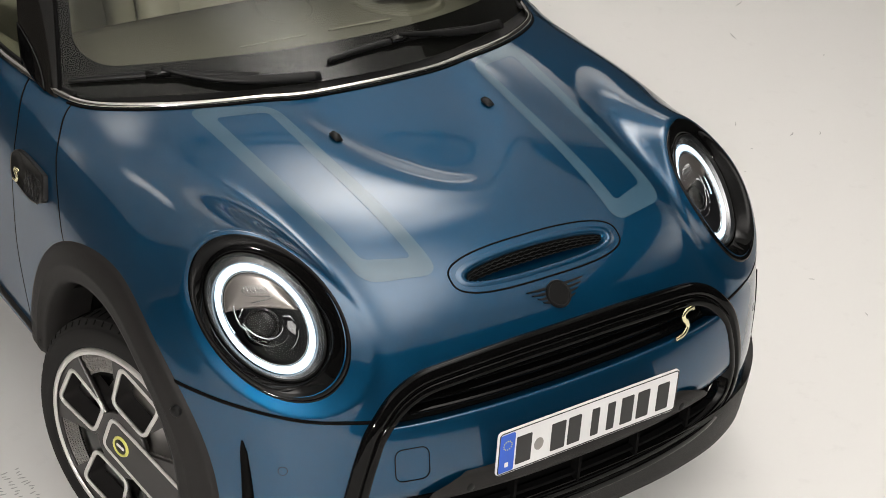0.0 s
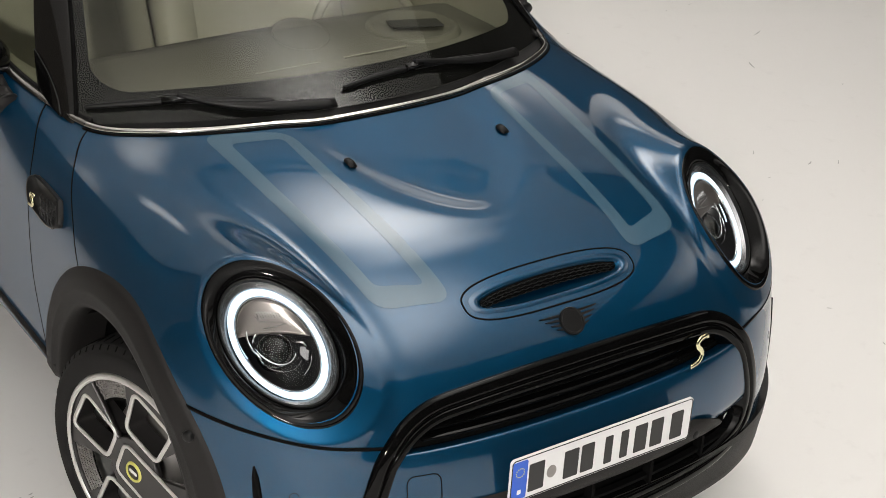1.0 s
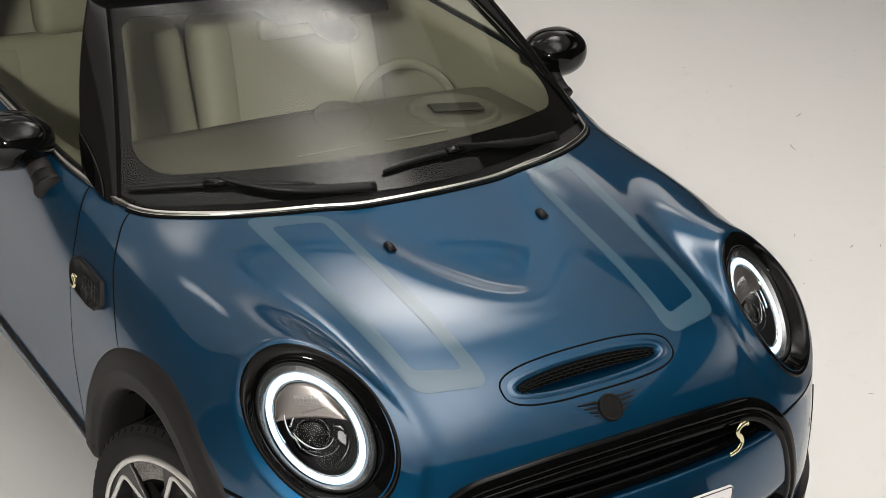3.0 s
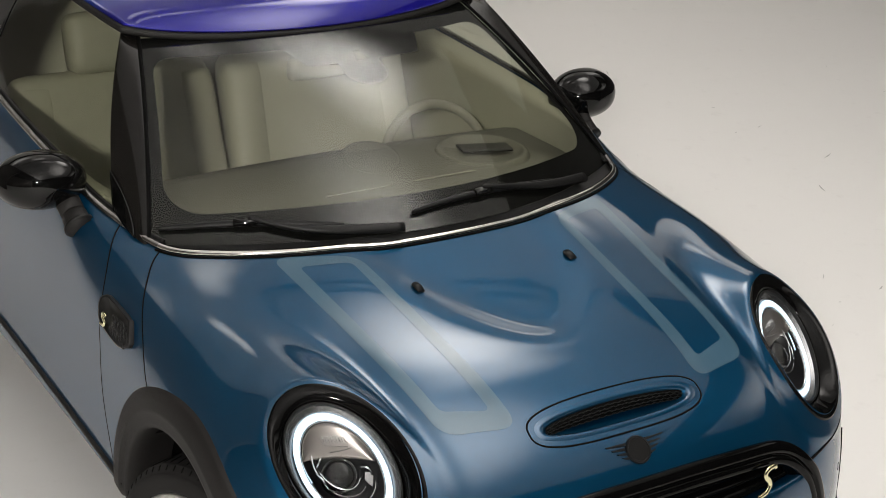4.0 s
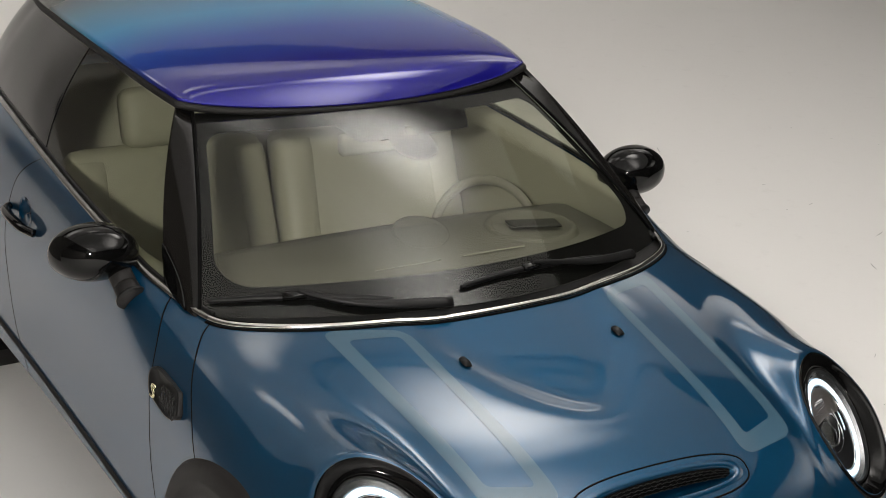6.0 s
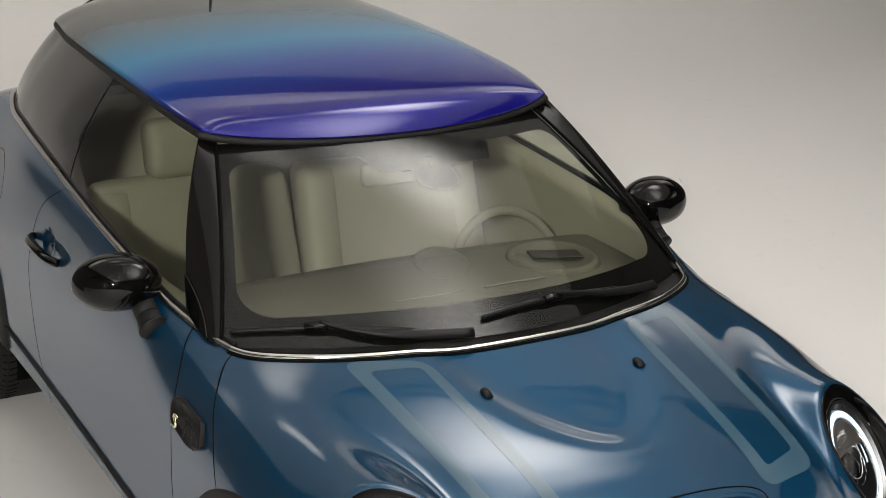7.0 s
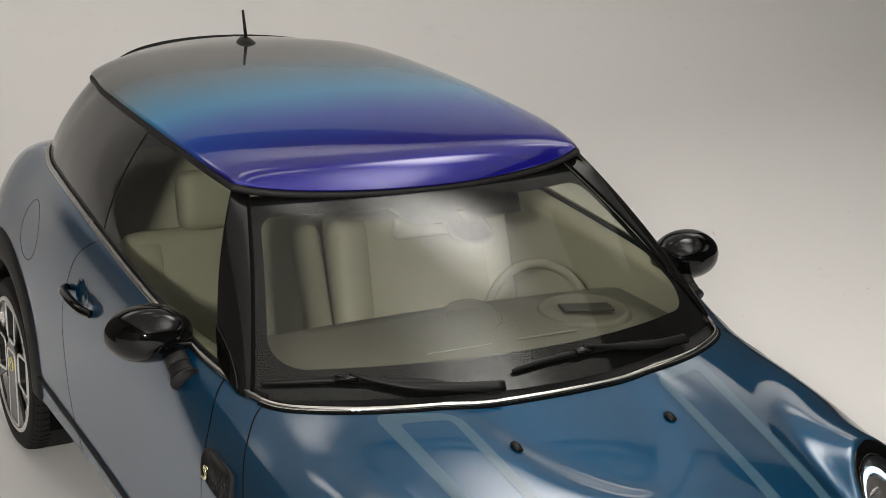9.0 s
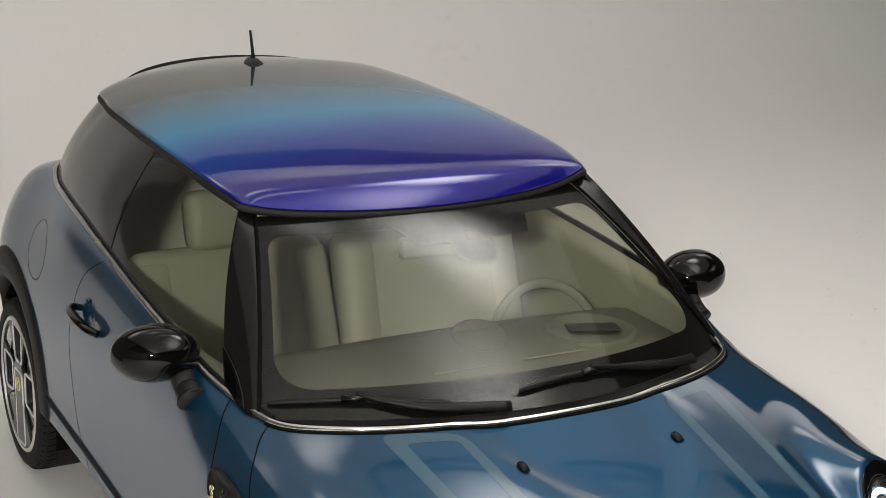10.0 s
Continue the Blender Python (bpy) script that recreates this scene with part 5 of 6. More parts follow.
def build_wheel():
    """Axis along z, face up; later turned to its side."""
    wheel = new("wheel")
    tyre = [(R_RIM - 0.004, -0.012), (R_RIM + 0.006, 0.006), (R_RIM + 0.022, 0.008), (R_RIM + 0.045, 0.006), (R_TYRE - 0.016, -0.002), (R_TYRE - 0.005, -0.012), (R_TYRE, -0.032), (R_TYRE, -0.17), (R_TYRE - 0.012, -0.195), (R_RIM, -0.20)]
    pr = smooth_loop(tyre, 4, closed=False)
    tyre_ob = piece("tyre", *revolve(pr, 96), RUBBER, wheel, "black road tyre")
    cuts = []
    for k in range(64):
        a = 2 * math.pi * k / 64
        path = np.array([((R_TYRE + h) * math.cos(a + d), (R_TYRE + h) * math.sin(a + d), z) for d, z, h in ((0.0, -0.004, -0.0125), (0.004, -0.012, -0.004), (0.010, -0.030, 0.0004), (0.022, -0.045, 0.0006), (0.040, -0.062, 0.0006))])
        cuts.append(sweep(path, oval(0.0026, 0.0012, 6), (math.cos(a), math.sin(a), 0.3)))
    piece("tread_sipes", *join(*cuts), GAP, wheel, "dark cross grooves of the tread")
    for z in (-0.07, -0.105, -0.14):
        piece("tread_groove", *revolve([(R_TYRE + 0.0006, z - 0.004), (R_TYRE + 0.0006, z + 0.004)], 96), GAP, wheel)
    rim = piece("rim", *revolve([(R_RIM + 0.003, -0.012), (R_RIM + 0.003, 0.004), (R_RIM - 0.002, 0.0075), (R_RIM - 0.007, 0.007), (R_RIM - 0.009, 0.002), (R_RIM - 0.012, -0.01), (R_RIM - 0.016, -0.05), (R_RIM - 0.02, -0.19)], 96), POLISH, wheel, "grey alloy wheel with polished edges")
    piece("polished_lip", *revolve([(R_RIM - 0.0125, 0.0060), (R_RIM - 0.012, 0.0082), (R_RIM - 0.0045, 0.0086), (R_RIM - 0.003, 0.0076)], 96), POLISH, wheel, "turned bright rim edge")
    piece("wheel_back", *revolve([(R_RIM - 0.018, -0.10), (0.02, -0.10)], 64), GAP, wheel)
    piece("brake_disc", *revolve([(0.15, -0.085), (0.15, -0.078), (0.07, -0.078), (0.065, -0.06), (0.001, -0.06)], 48), STEEL, wheel)
    # openings in the wheel's own frame: p along the bar, q across
    winA = [(-0.078, 0.046), (-0.195, 0.060), (-0.204, -0.052), (-0.082, -0.040)]
    winB = [(-0.062, 0.082), (0.046, 0.080), (0.060, 0.186), (-0.070, 0.190)]
    winC = [(a, -b) for a, b in winB][::-1]
    bar = [(-0.048, 0.046), (0.205, 0.052), (0.208, -0.050), (-0.048, -0.044)]
    A, B, C, D = (rounded(np.array(w) * R_RIM / 0.226, 0.021) for w in (winA, winB, winC, bar))
    # face: a fine polar net with the openings left out
    nr, na = 84, 640
    rr = np.linspace(0.0005, R_RIM - 0.008, nr)
    aa = np.linspace(0, 2 * np.pi, na, endpoint=False)
    P = np.array([[(r * math.cos(t), r * math.sin(t), 0.002 - 0.010 * (r / R_RIM) ** 2 * 0) for t in aa] for r in rr])
    V, F = grid(P, loop_v=True)
    c = V[F].mean(1)
    r, ang = np.hypot(c[:, 0], c[:, 1]), np.degrees(np.arctan2(c[:, 1], c[:, 0]))
    holes = inside(A, c[:, 0], c[:, 1]) | inside(B, c[:, 0], c[:, 1]) | inside(C, c[:, 0], c[:, 1])
    gaps = np.zeros(len(c), bool)
    for mid, wid in ((48, 15), (-48, 15), (135, 18), (-135, 18)):
        d = np.abs((ang - mid + 180) % 360 - 180)
        gaps |= (d < wid * 0.93) & (r > 0.085) & (r < R_RIM - 0.014)
    face = F[~(holes | gaps)]
    piece("wheel_face", *flip(solid(flip((V, face)), -0.014)), RIMGREY, wheel, "satin grey wheel face")
    for q in (A, B, C):
        ring_outline(q, 0.0056, POLISH, wheel, 0.0024)
        wall = np.array([np.c_[q, np.full(len(q), 0.0)], np.c_[q.mean(0) + (q - q.mean(0)) * 0.9, np.full(len(q), -0.05)]])
        piece("window_wall", *grid(wall, loop_v=True), RIMGREY, wheel)
    ring_outline(D, 0.0052, POLISH, wheel, 0.0045)
    piece("centre_bar", *place(slab(D, 0.006, 0.001), Matrix.Translation((0, 0, 0.0045))), RIMGREY, wheel, smooth=False)
    for mid, wid in ((48, 15), (-48, 15), (135, 18), (-135, 18)):
        lo, hi = radians(mid - wid), radians(mid + wid)
        piece("mesh_plate", *revolve([(0.231, -0.010), (0.172, -0.013)], 14, lo, hi), GAP, wheel)
        rows_n, cols = 6, 12
        bars = []
        def node(i, j):
            r = 0.2295 - 0.0098 * i
            a = lo + (hi - lo) * (j + 0.5 * (i % 2)) / cols
            return np.array((r * math.cos(a), r * math.sin(a), -0.0075 - 0.0006 * i))
        for i in range(rows_n):
            for j in range(cols):
                for k, l in ((i, j + 1), (i + 1, j), (i + 1, j + (1 if i % 2 else -1))):
                    if k < rows_n and 0 <= l <= cols:
                        bars.append(sweep(np.array([node(i, j), node(k, l)]), [(-0.0011, -0.002), (0, 0.0012), (0.0011, -0.002)], (0, 0, 1), caps=False))
        piece("mesh_insert", *join(*bars), STEEL, wheel, "grey triangle mesh insert", smooth=False)
    cap = piece("hub_cap", *revolve([(0.0, 0.0068), (0.019, 0.0068), (0.0195, 0.0055)], 40), INK, wheel, "black hub cap with a yellow ring")
    piece("cap_ring", *revolve([(0.0195, 0.005), (0.020, 0.0082), (0.025, 0.0082), (0.027, 0.004)], 40), YELLOW, wheel)
    piece("cap_mark", *place(slab(round_rect(0.026, 0.008, 0.002), 0.0006), Matrix.Translation((0, 0, 0.0074)) @ pose(0, 0, 0, 0, 0, -AX - 14)), PLATE, wheel, smooth=False)
    piece("valve", *place(revolve([(0.004, 0.0), (0.004, 0.03), (0.001, 0.032)], 10), Matrix.Translation((-0.19 * math.cos(0.3), 0.19 * math.sin(0.3), -0.05))), STEEL, wheel)
    return wheel


def wheel_pose(x, y, z, steer, turn, s):
    """Face outwards (-x for s=-1); steer in degrees turns the face forward."""
    st = radians(steer)
    n = Vector((s * math.cos(st), -math.sin(st) if s < 0 else math.sin(st), 0))
    u = Vector((0, 0, 1)).cross(n).normalized()
    m = Matrix((u, Vector((0, 0, 1)), n)).transposed().to_4x4()
    return Matrix.Translation((x, y, z)) @ m @ pose(0, 0, 0, 0, 0, turn)


first = build_wheel()
first.parent = car
tagged(first, "alloy road wheel with grey and polished face")
first.matrix_basis = wheel_pose(-0.815, -0.036, 0.312, 15.0, AX2, -1)
for x, y, st, s, tn in ((-0.815, 2.495, 0, -1, -87), (0.815, 0, -15.0, 1, 40), (0.815, 2.495, 0, 1, 20)):
    w = copy_thing(first, wheel_pose(x, y, 0.312, st, tn, s))


# ---- mirrors ----
def mirror(s):
    mir = new("door_mirror")
    mir.parent = car
    tagged(mir, "gloss black door mirror on a short stalk")
    th = np.linspace(0, 2 * np.pi, 48, endpoint=False)
    rows = []
    for k in np.linspace(0.0, 1.0, 22):
        yy = -0.085 + 0.145 * k
        grow = math.sqrt(max(1 - ((1 - min(k / 0.80, 1)) ** 2.3), 0.0)) if k < 0.8 else 1 - 0.10 * ((k - 0.8) / 0.2) ** 2
        a, b = 0.112 * max(grow, 0.02), 0.076 * max(grow, 0.02)
        c, sn = np.cos(th), np.sin(th)
        ex = np.sign(c) * np.abs(c) ** 0.85 * a
        ez = np.sign(sn) * np.abs(sn) ** 0.85 * b * np.where(ex < 0, 1 - 0.10 * (np.abs(ex) / 0.112) ** 2, 1 - 0.22 * (np.abs(ex) / 0.112) ** 2)
        rows.append(np.stack([MIR[0] + ex - 0.012 * k, np.full(48, MIR[1] + yy) + 0.10 * (-ex) * 0.25, MIR[2] + ez + 0.012 * (1 - k)], 1))
    vf = flip(grid(np.array(rows), loop_v=True))
    fix = (lambda q: q) if s < 0 else (lambda q: mirror_x((np.asarray(q[0]) + [0.018, 0, 0.006], q[1])))
    piece("mirror_cap", *fix(vf), PIANO, mir, "gloss black mirror cap")
    last = rows[-1]
    ctr = last.mean(0)
    inner = np.array([last, ctr + (last - ctr) * 0.93 + [0, -0.004, 0], ctr + (last - ctr) * 0.02 + [0, -0.004, 0]])
    piece("mirror_glass", *fix(flip(grid(inner, loop_v=True))), REFLECTOR, mir, "mirror glass")
    foot = on_side(np.array([0.690]), np.array([0.960]), -1)[0]
    top = np.array([MIR[0] + 0.035, MIR[1] - 0.030, MIR[2] - 0.030])
    axis = (foot - top) / np.linalg.norm(foot - top)
    reach = np.linalg.norm(foot - top)
    slim = 1.0 if s < 0 else 0.72
    def tube(name, ends, radii, mat, label=""):
        path = np.array([top + axis * e for e in ends])
        piece(name, *fix(sweep(path, np.stack([oval(r * slim, r * slim, 24) for r in radii]), (0.0, 1, 0.2))), mat, mir, label)
    tube("stalk", (0.0, reach * 0.62, reach * 0.635), (0.032, 0.031, 0.029), CLAD, "dark grey mirror stalk")
    tube("stalk_joint", (reach * 0.63, reach * 0.66), (0.0275, 0.0275), GAP)
    tube("stalk_foot", (reach * 0.655, reach * 0.67, reach * 0.90, reach * (1.15 if s < 0 else 1.0)), (0.030, 0.032, 0.034, 0.036), CLAD, "dark grey foot of the mirror")
    tube("foot_gasket", (reach * 0.98, reach * 1.0, reach * 1.10), (0.038, 0.040, 0.040), DARK, "black rubber gasket")
    net = PILLAR_NET[-1]
    rows = []
    for v in np.linspace(0, 6.5, 12):
        a0 = 12 + 12 * (v / 6.5) ** 2.2
        ks = np.linspace(24, min(a0, 23.9), 10)
        vi, vf_ = int(v), v - int(v)
        col = net[:, vi] * (1 - vf_) + net[:, vi + 1] * vf_
        rows.append(np.stack([np.interp(ks, np.arange(25), col[:, a]) for a in range(3)], 1) + [-0.005, -0.002, 0.001])
    piece("corner_cover", *fix(solid(flip(grid(np.array(rows))), 0.006)), PIANO, mir, "black corner cover")


mirror(-1), mirror(1)


# ---- wipers ----
def on_screen(u, v, h=0.0):
    P = screen_net(u - 1e-3, u + 1e-3, v - 1e-3, v + 1e-3, 3, 3)
    n = np.cross(P[1, 2] - P[1, 0], P[2, 1] - P[0, 1])
    n /= np.linalg.norm(n)
    if n[2] < 0:
        n = -n
    return P[1, 1] + n * h, n


def screen_path(uvh, per=6):
    q = smooth_loop(uvh, per, closed=False)
    pts = [on_screen(*k) for k in q]
    return np.array([p for p, _ in pts]), np.array([n for _, n in pts])


def wiper(name, blade, arm, joint):
    w = new("wiper")
    w.parent = car
    tagged(w, "black flat-blade windscreen wiper")
    p, n = screen_path([(u, v, 0.010) for u, v in blade])
    k = np.linspace(0, 1, len(p))
    wd = 0.0045 + 0.0045 * np.sin(np.pi * k) ** 0.6
    sec = np.stack([np.array([(-a, -0.006), (-a, 0.002), (-a * 0.2, 0.007), (a, 0.002), (a * 0.6, -0.006)]) for a in wd])
    piece("blade", *sweep(p, sec, n), DARK, w)
    p2, n2 = screen_path([(u, v, 0.004) for u, v in blade])
    piece("rubber_lip", *sweep(p2, [(-0.002, -0.004), (-0.002, 0.003), (0.002, 0.003), (0.002, -0.004)], n2), RUBBER, w)
    p, n = screen_path(arm)
    k = np.linspace(0, 1, len(p))
    wd = np.interp(k, [0, 0.3, 0.7, 1], [0.006, 0.006, 0.012, 0.014])
    sec = np.stack([np.array([(-a, -0.004), (-a, 0.003), (-a * 0.5, 0.008), (a * 0.5, 0.008), (a, 0.003), (a, -0.004)]) for a in wd])
    piece("arm", *sweep(p, sec, n), DARK, w)
    q, nn = on_screen(joint[0], joint[1], 0.016)
    q2, _ = on_screen(joint[0] + 0.075, joint[1], 0.016)
    piece("coupling", *sweep(np.array([q, q * 0.5 + q2 * 0.5, q2]), [(-0.009, -0.006), (-0.009, 0.004), (-0.005, 0.008), (0.005, 0.008), (0.009, 0.004), (0.009, -0.006)], nn), BLACK, w)


wiper("near", [(-0.975, 0.062), (-0.86, 0.072), (-0.70, 0.078), (-0.54, 0.066), (-0.40, 0.048)], [(-0.70, 0.092, 0.020), (-0.60, 0.054, 0.018), (-0.46, 0.026, 0.018), (-0.20, 0.006, 0.016)], (-0.75, 0.078))
wiper("far", [(-0.14, 0.066), (0.02, 0.088), (0.18, 0.092), (0.36, 0.078), (0.54, 0.052)], [(0.18, 0.102, 0.020), (0.30, 0.080, 0.018), (0.48, 0.040, 0.018), (0.72, 0.004, 0.016)], (0.14, 0.092))

# ---- antenna, spoiler, handles ----
ant = new("roof_antenna")
ant.parent = car
tagged(ant, "black stub antenna on the roof")
az_ = float(spline(np.array(2.29), ROOF_MID)) - 0.004
rows = []
th = np.linspace(0, 2 * np.pi, 24, endpoint=False)
for k, (w, l, h) in enumerate(((0.040, 0.062, 0.0), (0.038, 0.060, 0.008), (0.028, 0.048, 0.020), (0.016, 0.030, 0.030), (0.002, 0.004, 0.034))):
    rows.append(np.stack([w * np.cos(th), 2.29 + l * np.sin(th) + 0.008 * k, np.full(24, az_ + h)], 1))
piece("antenna_base", *grid(np.array(rows), loop_v=True), DARK, ant)
path = np.array([(0, 2.305, az_ + 0.02), (0, 2.322, az_ + 0.075), (0, 2.338, az_ + 0.124)])
piece("mast", *sweep(path, np.stack([oval(a, a, 10) for a in (0.007, 0.0055, 0.0045)]), (0, 1, 0)), DARK, ant)

rear_rows = roof_P[-1]
sp = new("roof_spoiler")
sp.parent = car
tagged(sp, "black roof spoiler behind the roof panel")
rows = [rear_rows + [0, 0.002, 0.002]]
for dy, dz in ((0.03, 0.004), (0.07, 0.004), (0.085, -0.004), (0.08, -0.016), (0.0, -0.04)):
    q = rear_rows.copy()
    q[:, 1] += dy * (1 - 0.9 * np.abs(np.linspace(-1, 1, len(q))) ** 5)
    q[:, 2] += dz
    rows.append(q)
piece("spoiler_blade", *flip(grid(np.array(rows))), GAP, sp)

for s in (-1, 1):
    h = new("door_handle")
    h.parent = car
    tagged(h, "black door handle over a round recess")
    c = on_side(np.array([1.53]), np.array([0.905]), s)[0]
    nn = normal_of(c[None])[0]
    yz = np.stack([1.525 + 0.062 * np.cos(np.linspace(0, 2 * np.pi, 32, endpoint=False)), 0.905 + 0.052 * np.sin(np.linspace(0, 2 * np.pi, 32, endpoint=False))], 1)
    base = on_side(yz[:, 0], yz[:, 1], s)
    ctr = base.mean(0)
    dish = ((1.0, 0.0010), (0.94, 0.0014), (0.87, 0.0), (0.76, -0.004), (0.55, -0.009), (0.02, -0.011))
    rows = [ctr * np.array([0, 1, 1]) + (base - ctr) * [1, k, k] + ctr * np.array([1, 0, 0]) + [s * h2, 0, 0] for k, h2 in dish]
    vf = grid(np.array(rows), loop_v=True)
    piece("handle_cup", *(vf if s > 0 else flip(vf)), PAINT, h)
    y = np.array([1.665, 1.62, 1.53, 1.45, 1.415])
    p = on_side(y, np.array([0.885, 0.889, 0.892, 0.888, 0.880]), s)
    p[:, 0] += s * np.array([0.004, 0.028, 0.036, 0.028, 0.004])
    p = smooth_loop(p, 5, closed=False)
    piece("grip", *sweep(p, oval(0.016, 0.011, 14), (0, 0, 1)), PIANO, h, "black pull handle")
yz = np.stack([2.145 + 0.105 * np.cos(np.linspace(0, 2 * np.pi, 40)), 0.921 + 0.096 * np.sin(np.linspace(0, 2 * np.pi, 40))], 1)
seam(on_side(yz[:, 0], yz[:, 1], -1), w=0.0015, parent=PANEL["rear_quarter R"], name="charge_flap_gap")

# ---- cabin ----
def box_piece(name, c, size, mat, parent, rot=(0, 0, 0), bevel=0.02, label="", seg=3):
    bm = bmesh.new()
    bmesh.ops.create_cube(bm, size=1)
    for v in bm.verts:
        v.co = Vector((v.co.x * size[0], v.co.y * size[1], v.co.z * size[2]))
    bmesh.ops.bevel(bm, geom=bm.edges[:], offset=bevel, segments=seg, profile=0.6, affect="EDGES")
    bmesh.ops.transform(bm, matrix=pose(*c, *rot), verts=bm.verts)
    return bm_piece(name, bm, mat, parent, label, smooth=True)


def seat(x):
    st = new("front_seat")
    st.parent = car
    tagged(st, "beige leather front seat with headrest")
    box_piece("cushion", (x, 1.30, 0.52), (0.50, 0.52, 0.16), CREAM, st, (6, 0, 0), 0.06)
    box_piece("backrest", (x, 1.58, 0.735), (0.64, 0.15, 0.62), CREAM, st, (-20, 0, 0), 0.065)
    for sx in (-1, 1):
        box_piece("side_bolster", (x + sx * 0.262, 1.572, 0.735), (0.14, 0.15, 0.58), CREAM, st, (-20, 0, sx * 5), 0.06)
    box_piece("headrest", (x, 1.665, 1.115), (0.27, 0.10, 0.19), CREAM, st, (-14, 0, 0), 0.048)
    for sx in (-0.06, 0.06):
        path = np.array([(x + sx, 1.64, 0.99), (x + sx, 1.66, 1.08)])
        piece("headrest_post", *sweep(path, oval(0.006, 0.006, 8), (0, 1, 0)), CHROME, st)


seat(-0.345), seat(0.345)
bench = new("rear_bench")
bench.parent = car
tagged(bench, "beige rear bench")
box_piece("bench_back", (0, 2.48, 0.78), (1.16, 0.16, 0.56), BENCH, bench, (-18, 0, 0), 0.06)
box_piece("bench_cushion", (0, 2.25, 0.55), (1.16, 0.5, 0.16), BENCH, bench, (4, 0, 0), 0.06)

dash = new("dashboard")
dash.parent = car
tagged(dash, "olive grey dashboard with an oval instrument cowl")
x = np.linspace(-0.67, 0.67, 41)
rows = []
for k, (dy, z) in enumerate(((0.0, 0.965), (0.2, 0.968), (0.5, 0.968), (0.85, 0.964), (0.97, 0.945), (1.0, 0.90), (0.97, 0.70))):
    yb = (chrome_y(x) + 0.03) * (1 - dy) + (0.95 + 0.06 * x * x) * dy
    zz = z - 0.06 * x ** 2 + 0 * x
    rows.append(np.stack([x * (1 - 0.03 * k / 6), yb, zz], 1))
piece("dash_top", *flip(grid(np.array(rows))), DASH, dash)
for cx, a, b in ((0.415, 0.130, 0.125),):
    th = np.linspace(0, 2 * np.pi, 40, endpoint=False)
    P = np.array([np.stack([cx + a * k * np.cos(th), 0.715 + b * k * np.sin(th), np.full(40, h)], 1) for k, h in ((1.1, 0.950), (1.04, 0.966), (0.98, 0.970), (0.9, 0.967), (0.86, 0.958), (0.02, 0.956))])
    piece("instrument_cowl", *grid(P, loop_v=True), DASH, dash)
    box_piece("display", (cx + 0.015, 0.725, 0.965), (0.15, 0.085, 0.006), CABIN_DARK, dash, (-6, 0, -18), 0.005)
th = np.linspace(0, 2 * np.pi, 40, endpoint=False)
P = np.array([np.stack([0.09 + 0.085 * k * np.cos(th) + 0.03 * k * np.sin(th), 0.79 + 0.125 * k * np.sin(th), np.full(40, h)], 1) for k, h in ((1.05, 0.952), (1.0, 0.967), (0.94, 0.967), (0.90, 0.961), (0.02, 0.961))])
piece("speaker_cover", *grid(P, loop_v=True), DASH, dash)
for k in range(2):
    xk = np.linspace(-0.17, 0.03, 20) + 0.27 * k
    path = np.stack([xk, 0 * xk + 0.572, np.full(20, 0.970)], 1)
    piece("defrost_slot", *sweep(path, [(-0.004, 0), (0, 0.0015), (0.004, 0), (0, -0.003)], (0, 0, 1)), CABIN, dash)
wheel_s = new("steering_wheel")
wheel_s.parent = car
tagged(wheel_s, "dark leather steering wheel")
sm = Matrix.Translation((0.45, 1.00, 0.815)) @ Euler((radians(66), 0, 0)).to_matrix().to_4x4()
t = np.linspace(0, 2 * np.pi, 60, endpoint=False)
piece("wheel_rim", *place(sweep(np.stack([0.185 * np.cos(t), 0.185 * np.sin(t), 0 * t], 1), oval(0.015, 0.014, 10), (0, 0, 1), closed=True), sm), CABIN, wheel_s)
piece("hub_pad", *place(revolve([(0.0, 0.02), (0.06, 0.02), (0.075, 0.0), (0.06, -0.04)], 30), sm), CABIN, wheel_s)
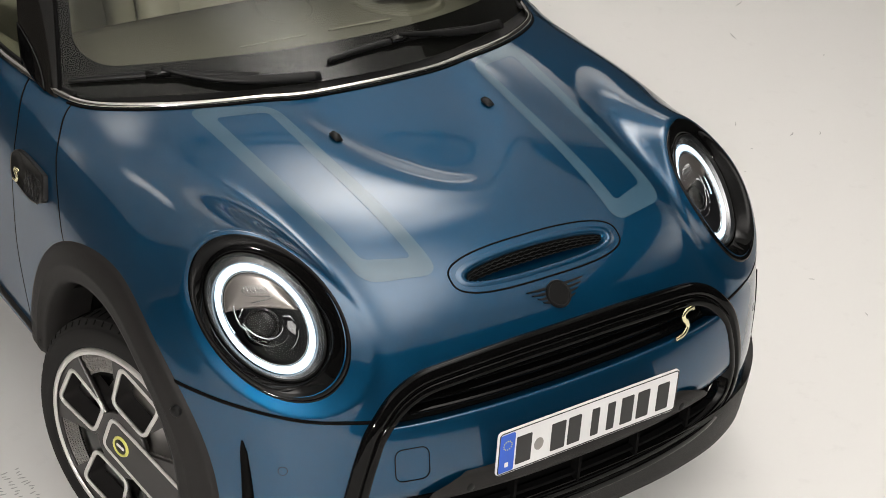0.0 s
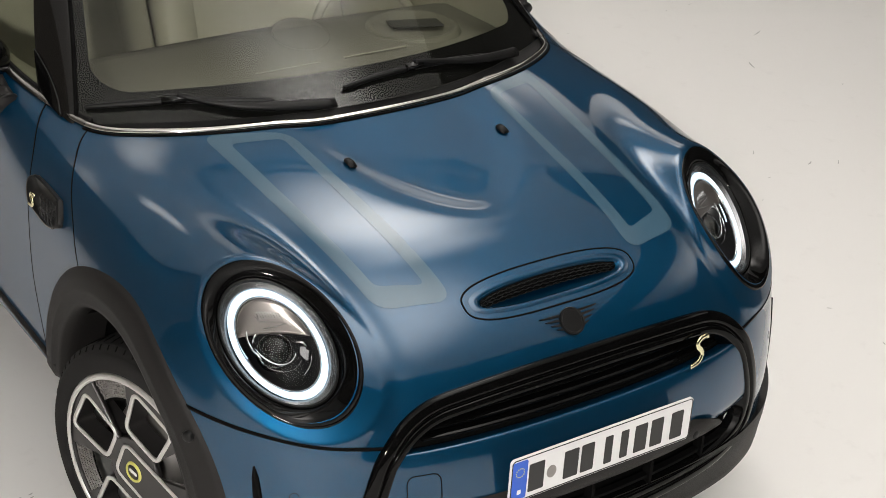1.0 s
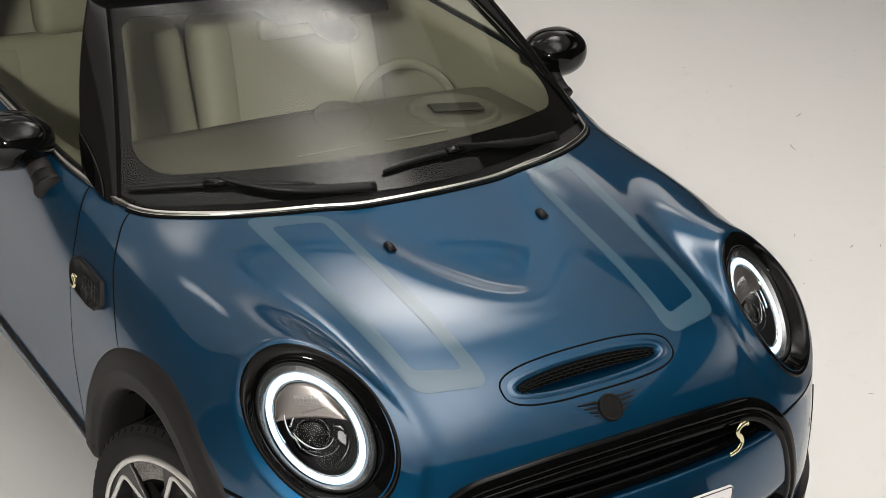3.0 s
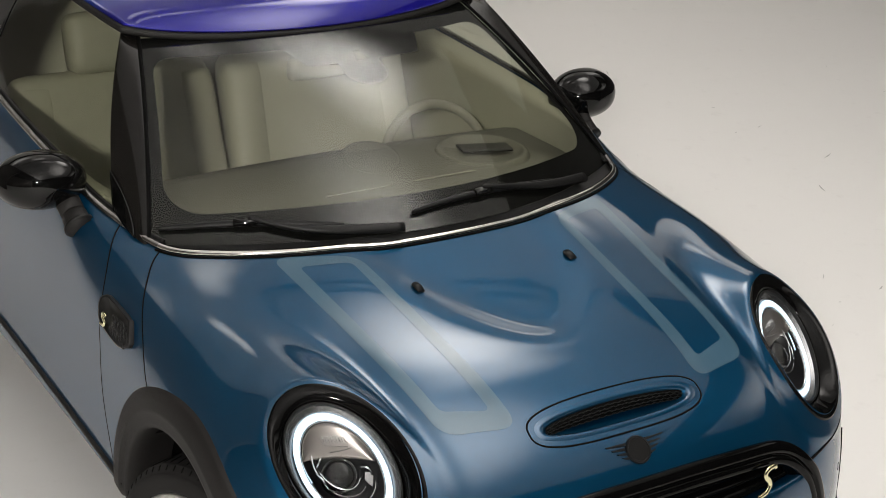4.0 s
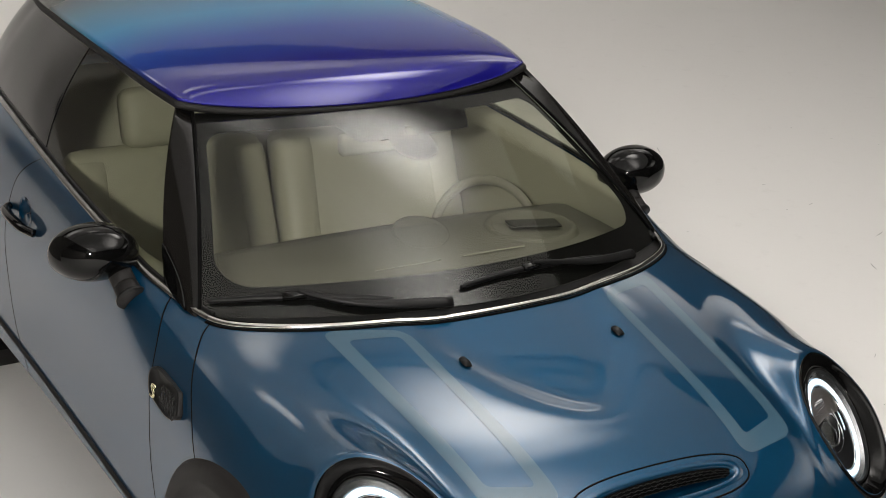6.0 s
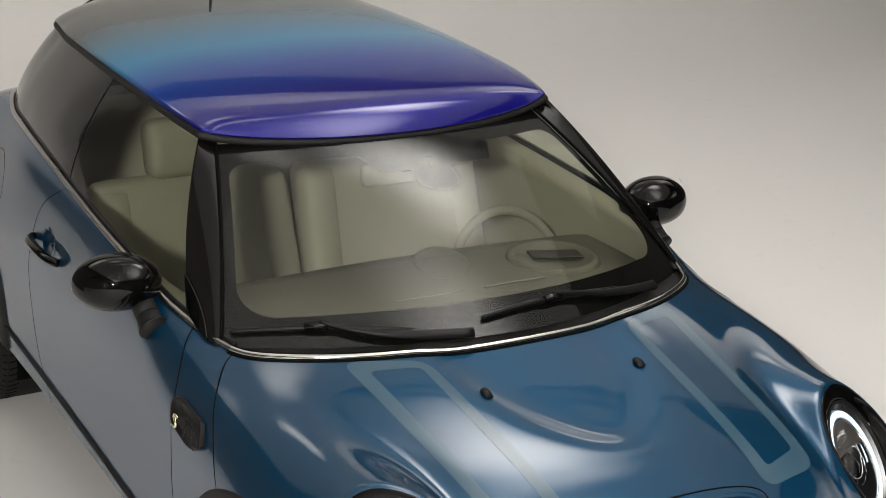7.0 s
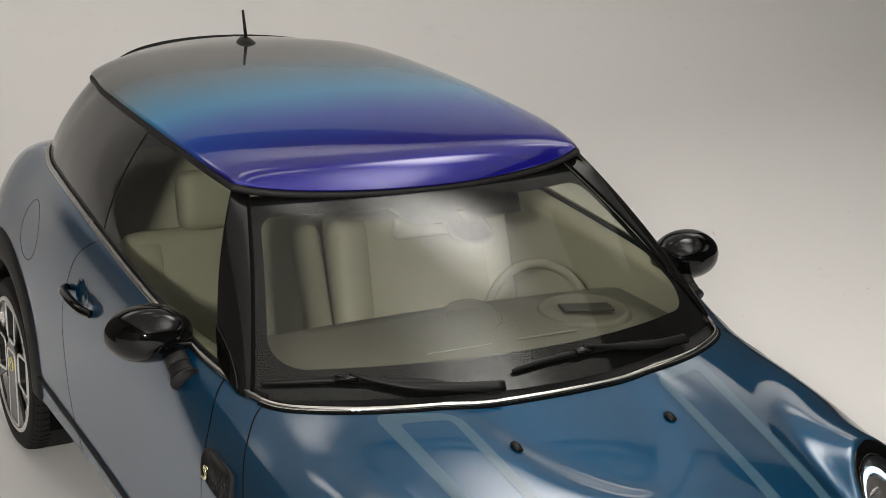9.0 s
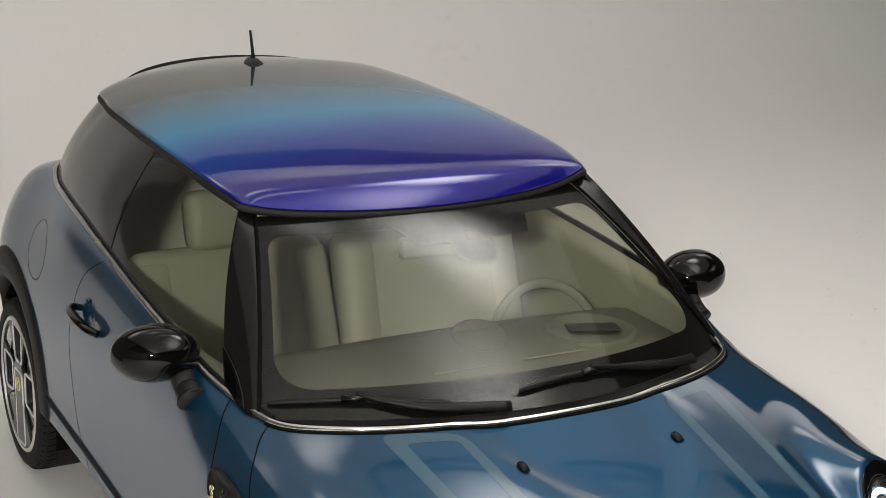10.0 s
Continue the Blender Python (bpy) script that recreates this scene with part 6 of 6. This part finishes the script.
for a in (0, 180, 270):
    path = np.array([(0.06 * math.cos(radians(a)), 0.06 * math.sin(radians(a)), 0), (0.18 * math.cos(radians(a)), 0.18 * math.sin(radians(a)), 0)])
    piece("spoke", *place(sweep(path, oval(0.018, 0.009, 10), (0, 0, 1)), sm), CABIN, wheel_s)
P, _ = on_screen(0.0, 0.80, 0)
rv = new("inner_mirror")
rv.parent = car
tagged(rv, "black interior rear-view mirror")
box_piece("mirror_housing", (0.0, P[1] + 0.13, P[2] - 0.055), (0.25, 0.035, 0.062), CABIN, rv, (-8, 0, 0), 0.015)
path = np.array([(0.0, P[1] + 0.03, P[2] - 0.01), (0.0, P[1] + 0.12, P[2] - 0.04)])
piece("mirror_stem", *sweep(path, oval(0.012, 0.012, 10), (0, 0, 1)), CABIN, rv)
# lining under the roof, door cards, floor of the cabin
lin = roof_net(30, 31, lift=-0.022)
lin[:, :, 0] *= 0.95
lin[:, :, 1] = 1.0 + (lin[:, :, 1] - 0.9) * (1.45 / 1.66)
piece("roof_lining", *grid(lin), LINER, car, "pale roof lining")
for s in (-1, 1):
    y = np.linspace(0.60, 2.6, 30)
    rows = [np.stack([s * (belt_x(y) - k), y, np.full(30, z)], 1) for k, z in ((0.055, 1.022), (0.06, 1.0), (0.065, 0.7), (0.07, 0.35))]
    rows.insert(0, side_low(y, s) - [s * 0.006, 0, 0.012])
    piece("door_card", *grid(np.array(rows)), CREAM, car, "interior door trim")
# Pale panels added inside the opaque rear glass to brighten the view in.
for s in (-1, 1):
    y = np.linspace(1.68, 2.40, 20)
    lo, hi = side_low(y, s), side_high(y, s)
    rows = np.array([lo + (hi - lo) * k - [s * 0.035, 0, 0] for k in (0.0, 0.5, 1.0)])
    piece("rear_side_fill", *grid(rows), LINER, car, "pale lining beside the rear bench")
bm = bmesh.new()
bmesh.ops.create_cube(bm, size=1)
for v in bm.verts:
    v.co = Vector((v.co.x * 1.36, v.co.y * 2.2 + 1.6, v.co.z * 0.04 + 0.34))
bm_piece("cabin_floor", bm, BENCH, car)
rows = [np.stack([x * k, np.full(41, yy), np.full(41, zz)], 1) for k, yy, zz in ((0.60, 2.46, 1.36), (0.68, 2.58, 1.2), (0.72, 2.68, 1.05))]
piece("rear_screen", *grid(np.array(rows)), PRIVACY, car, "dark rear window")
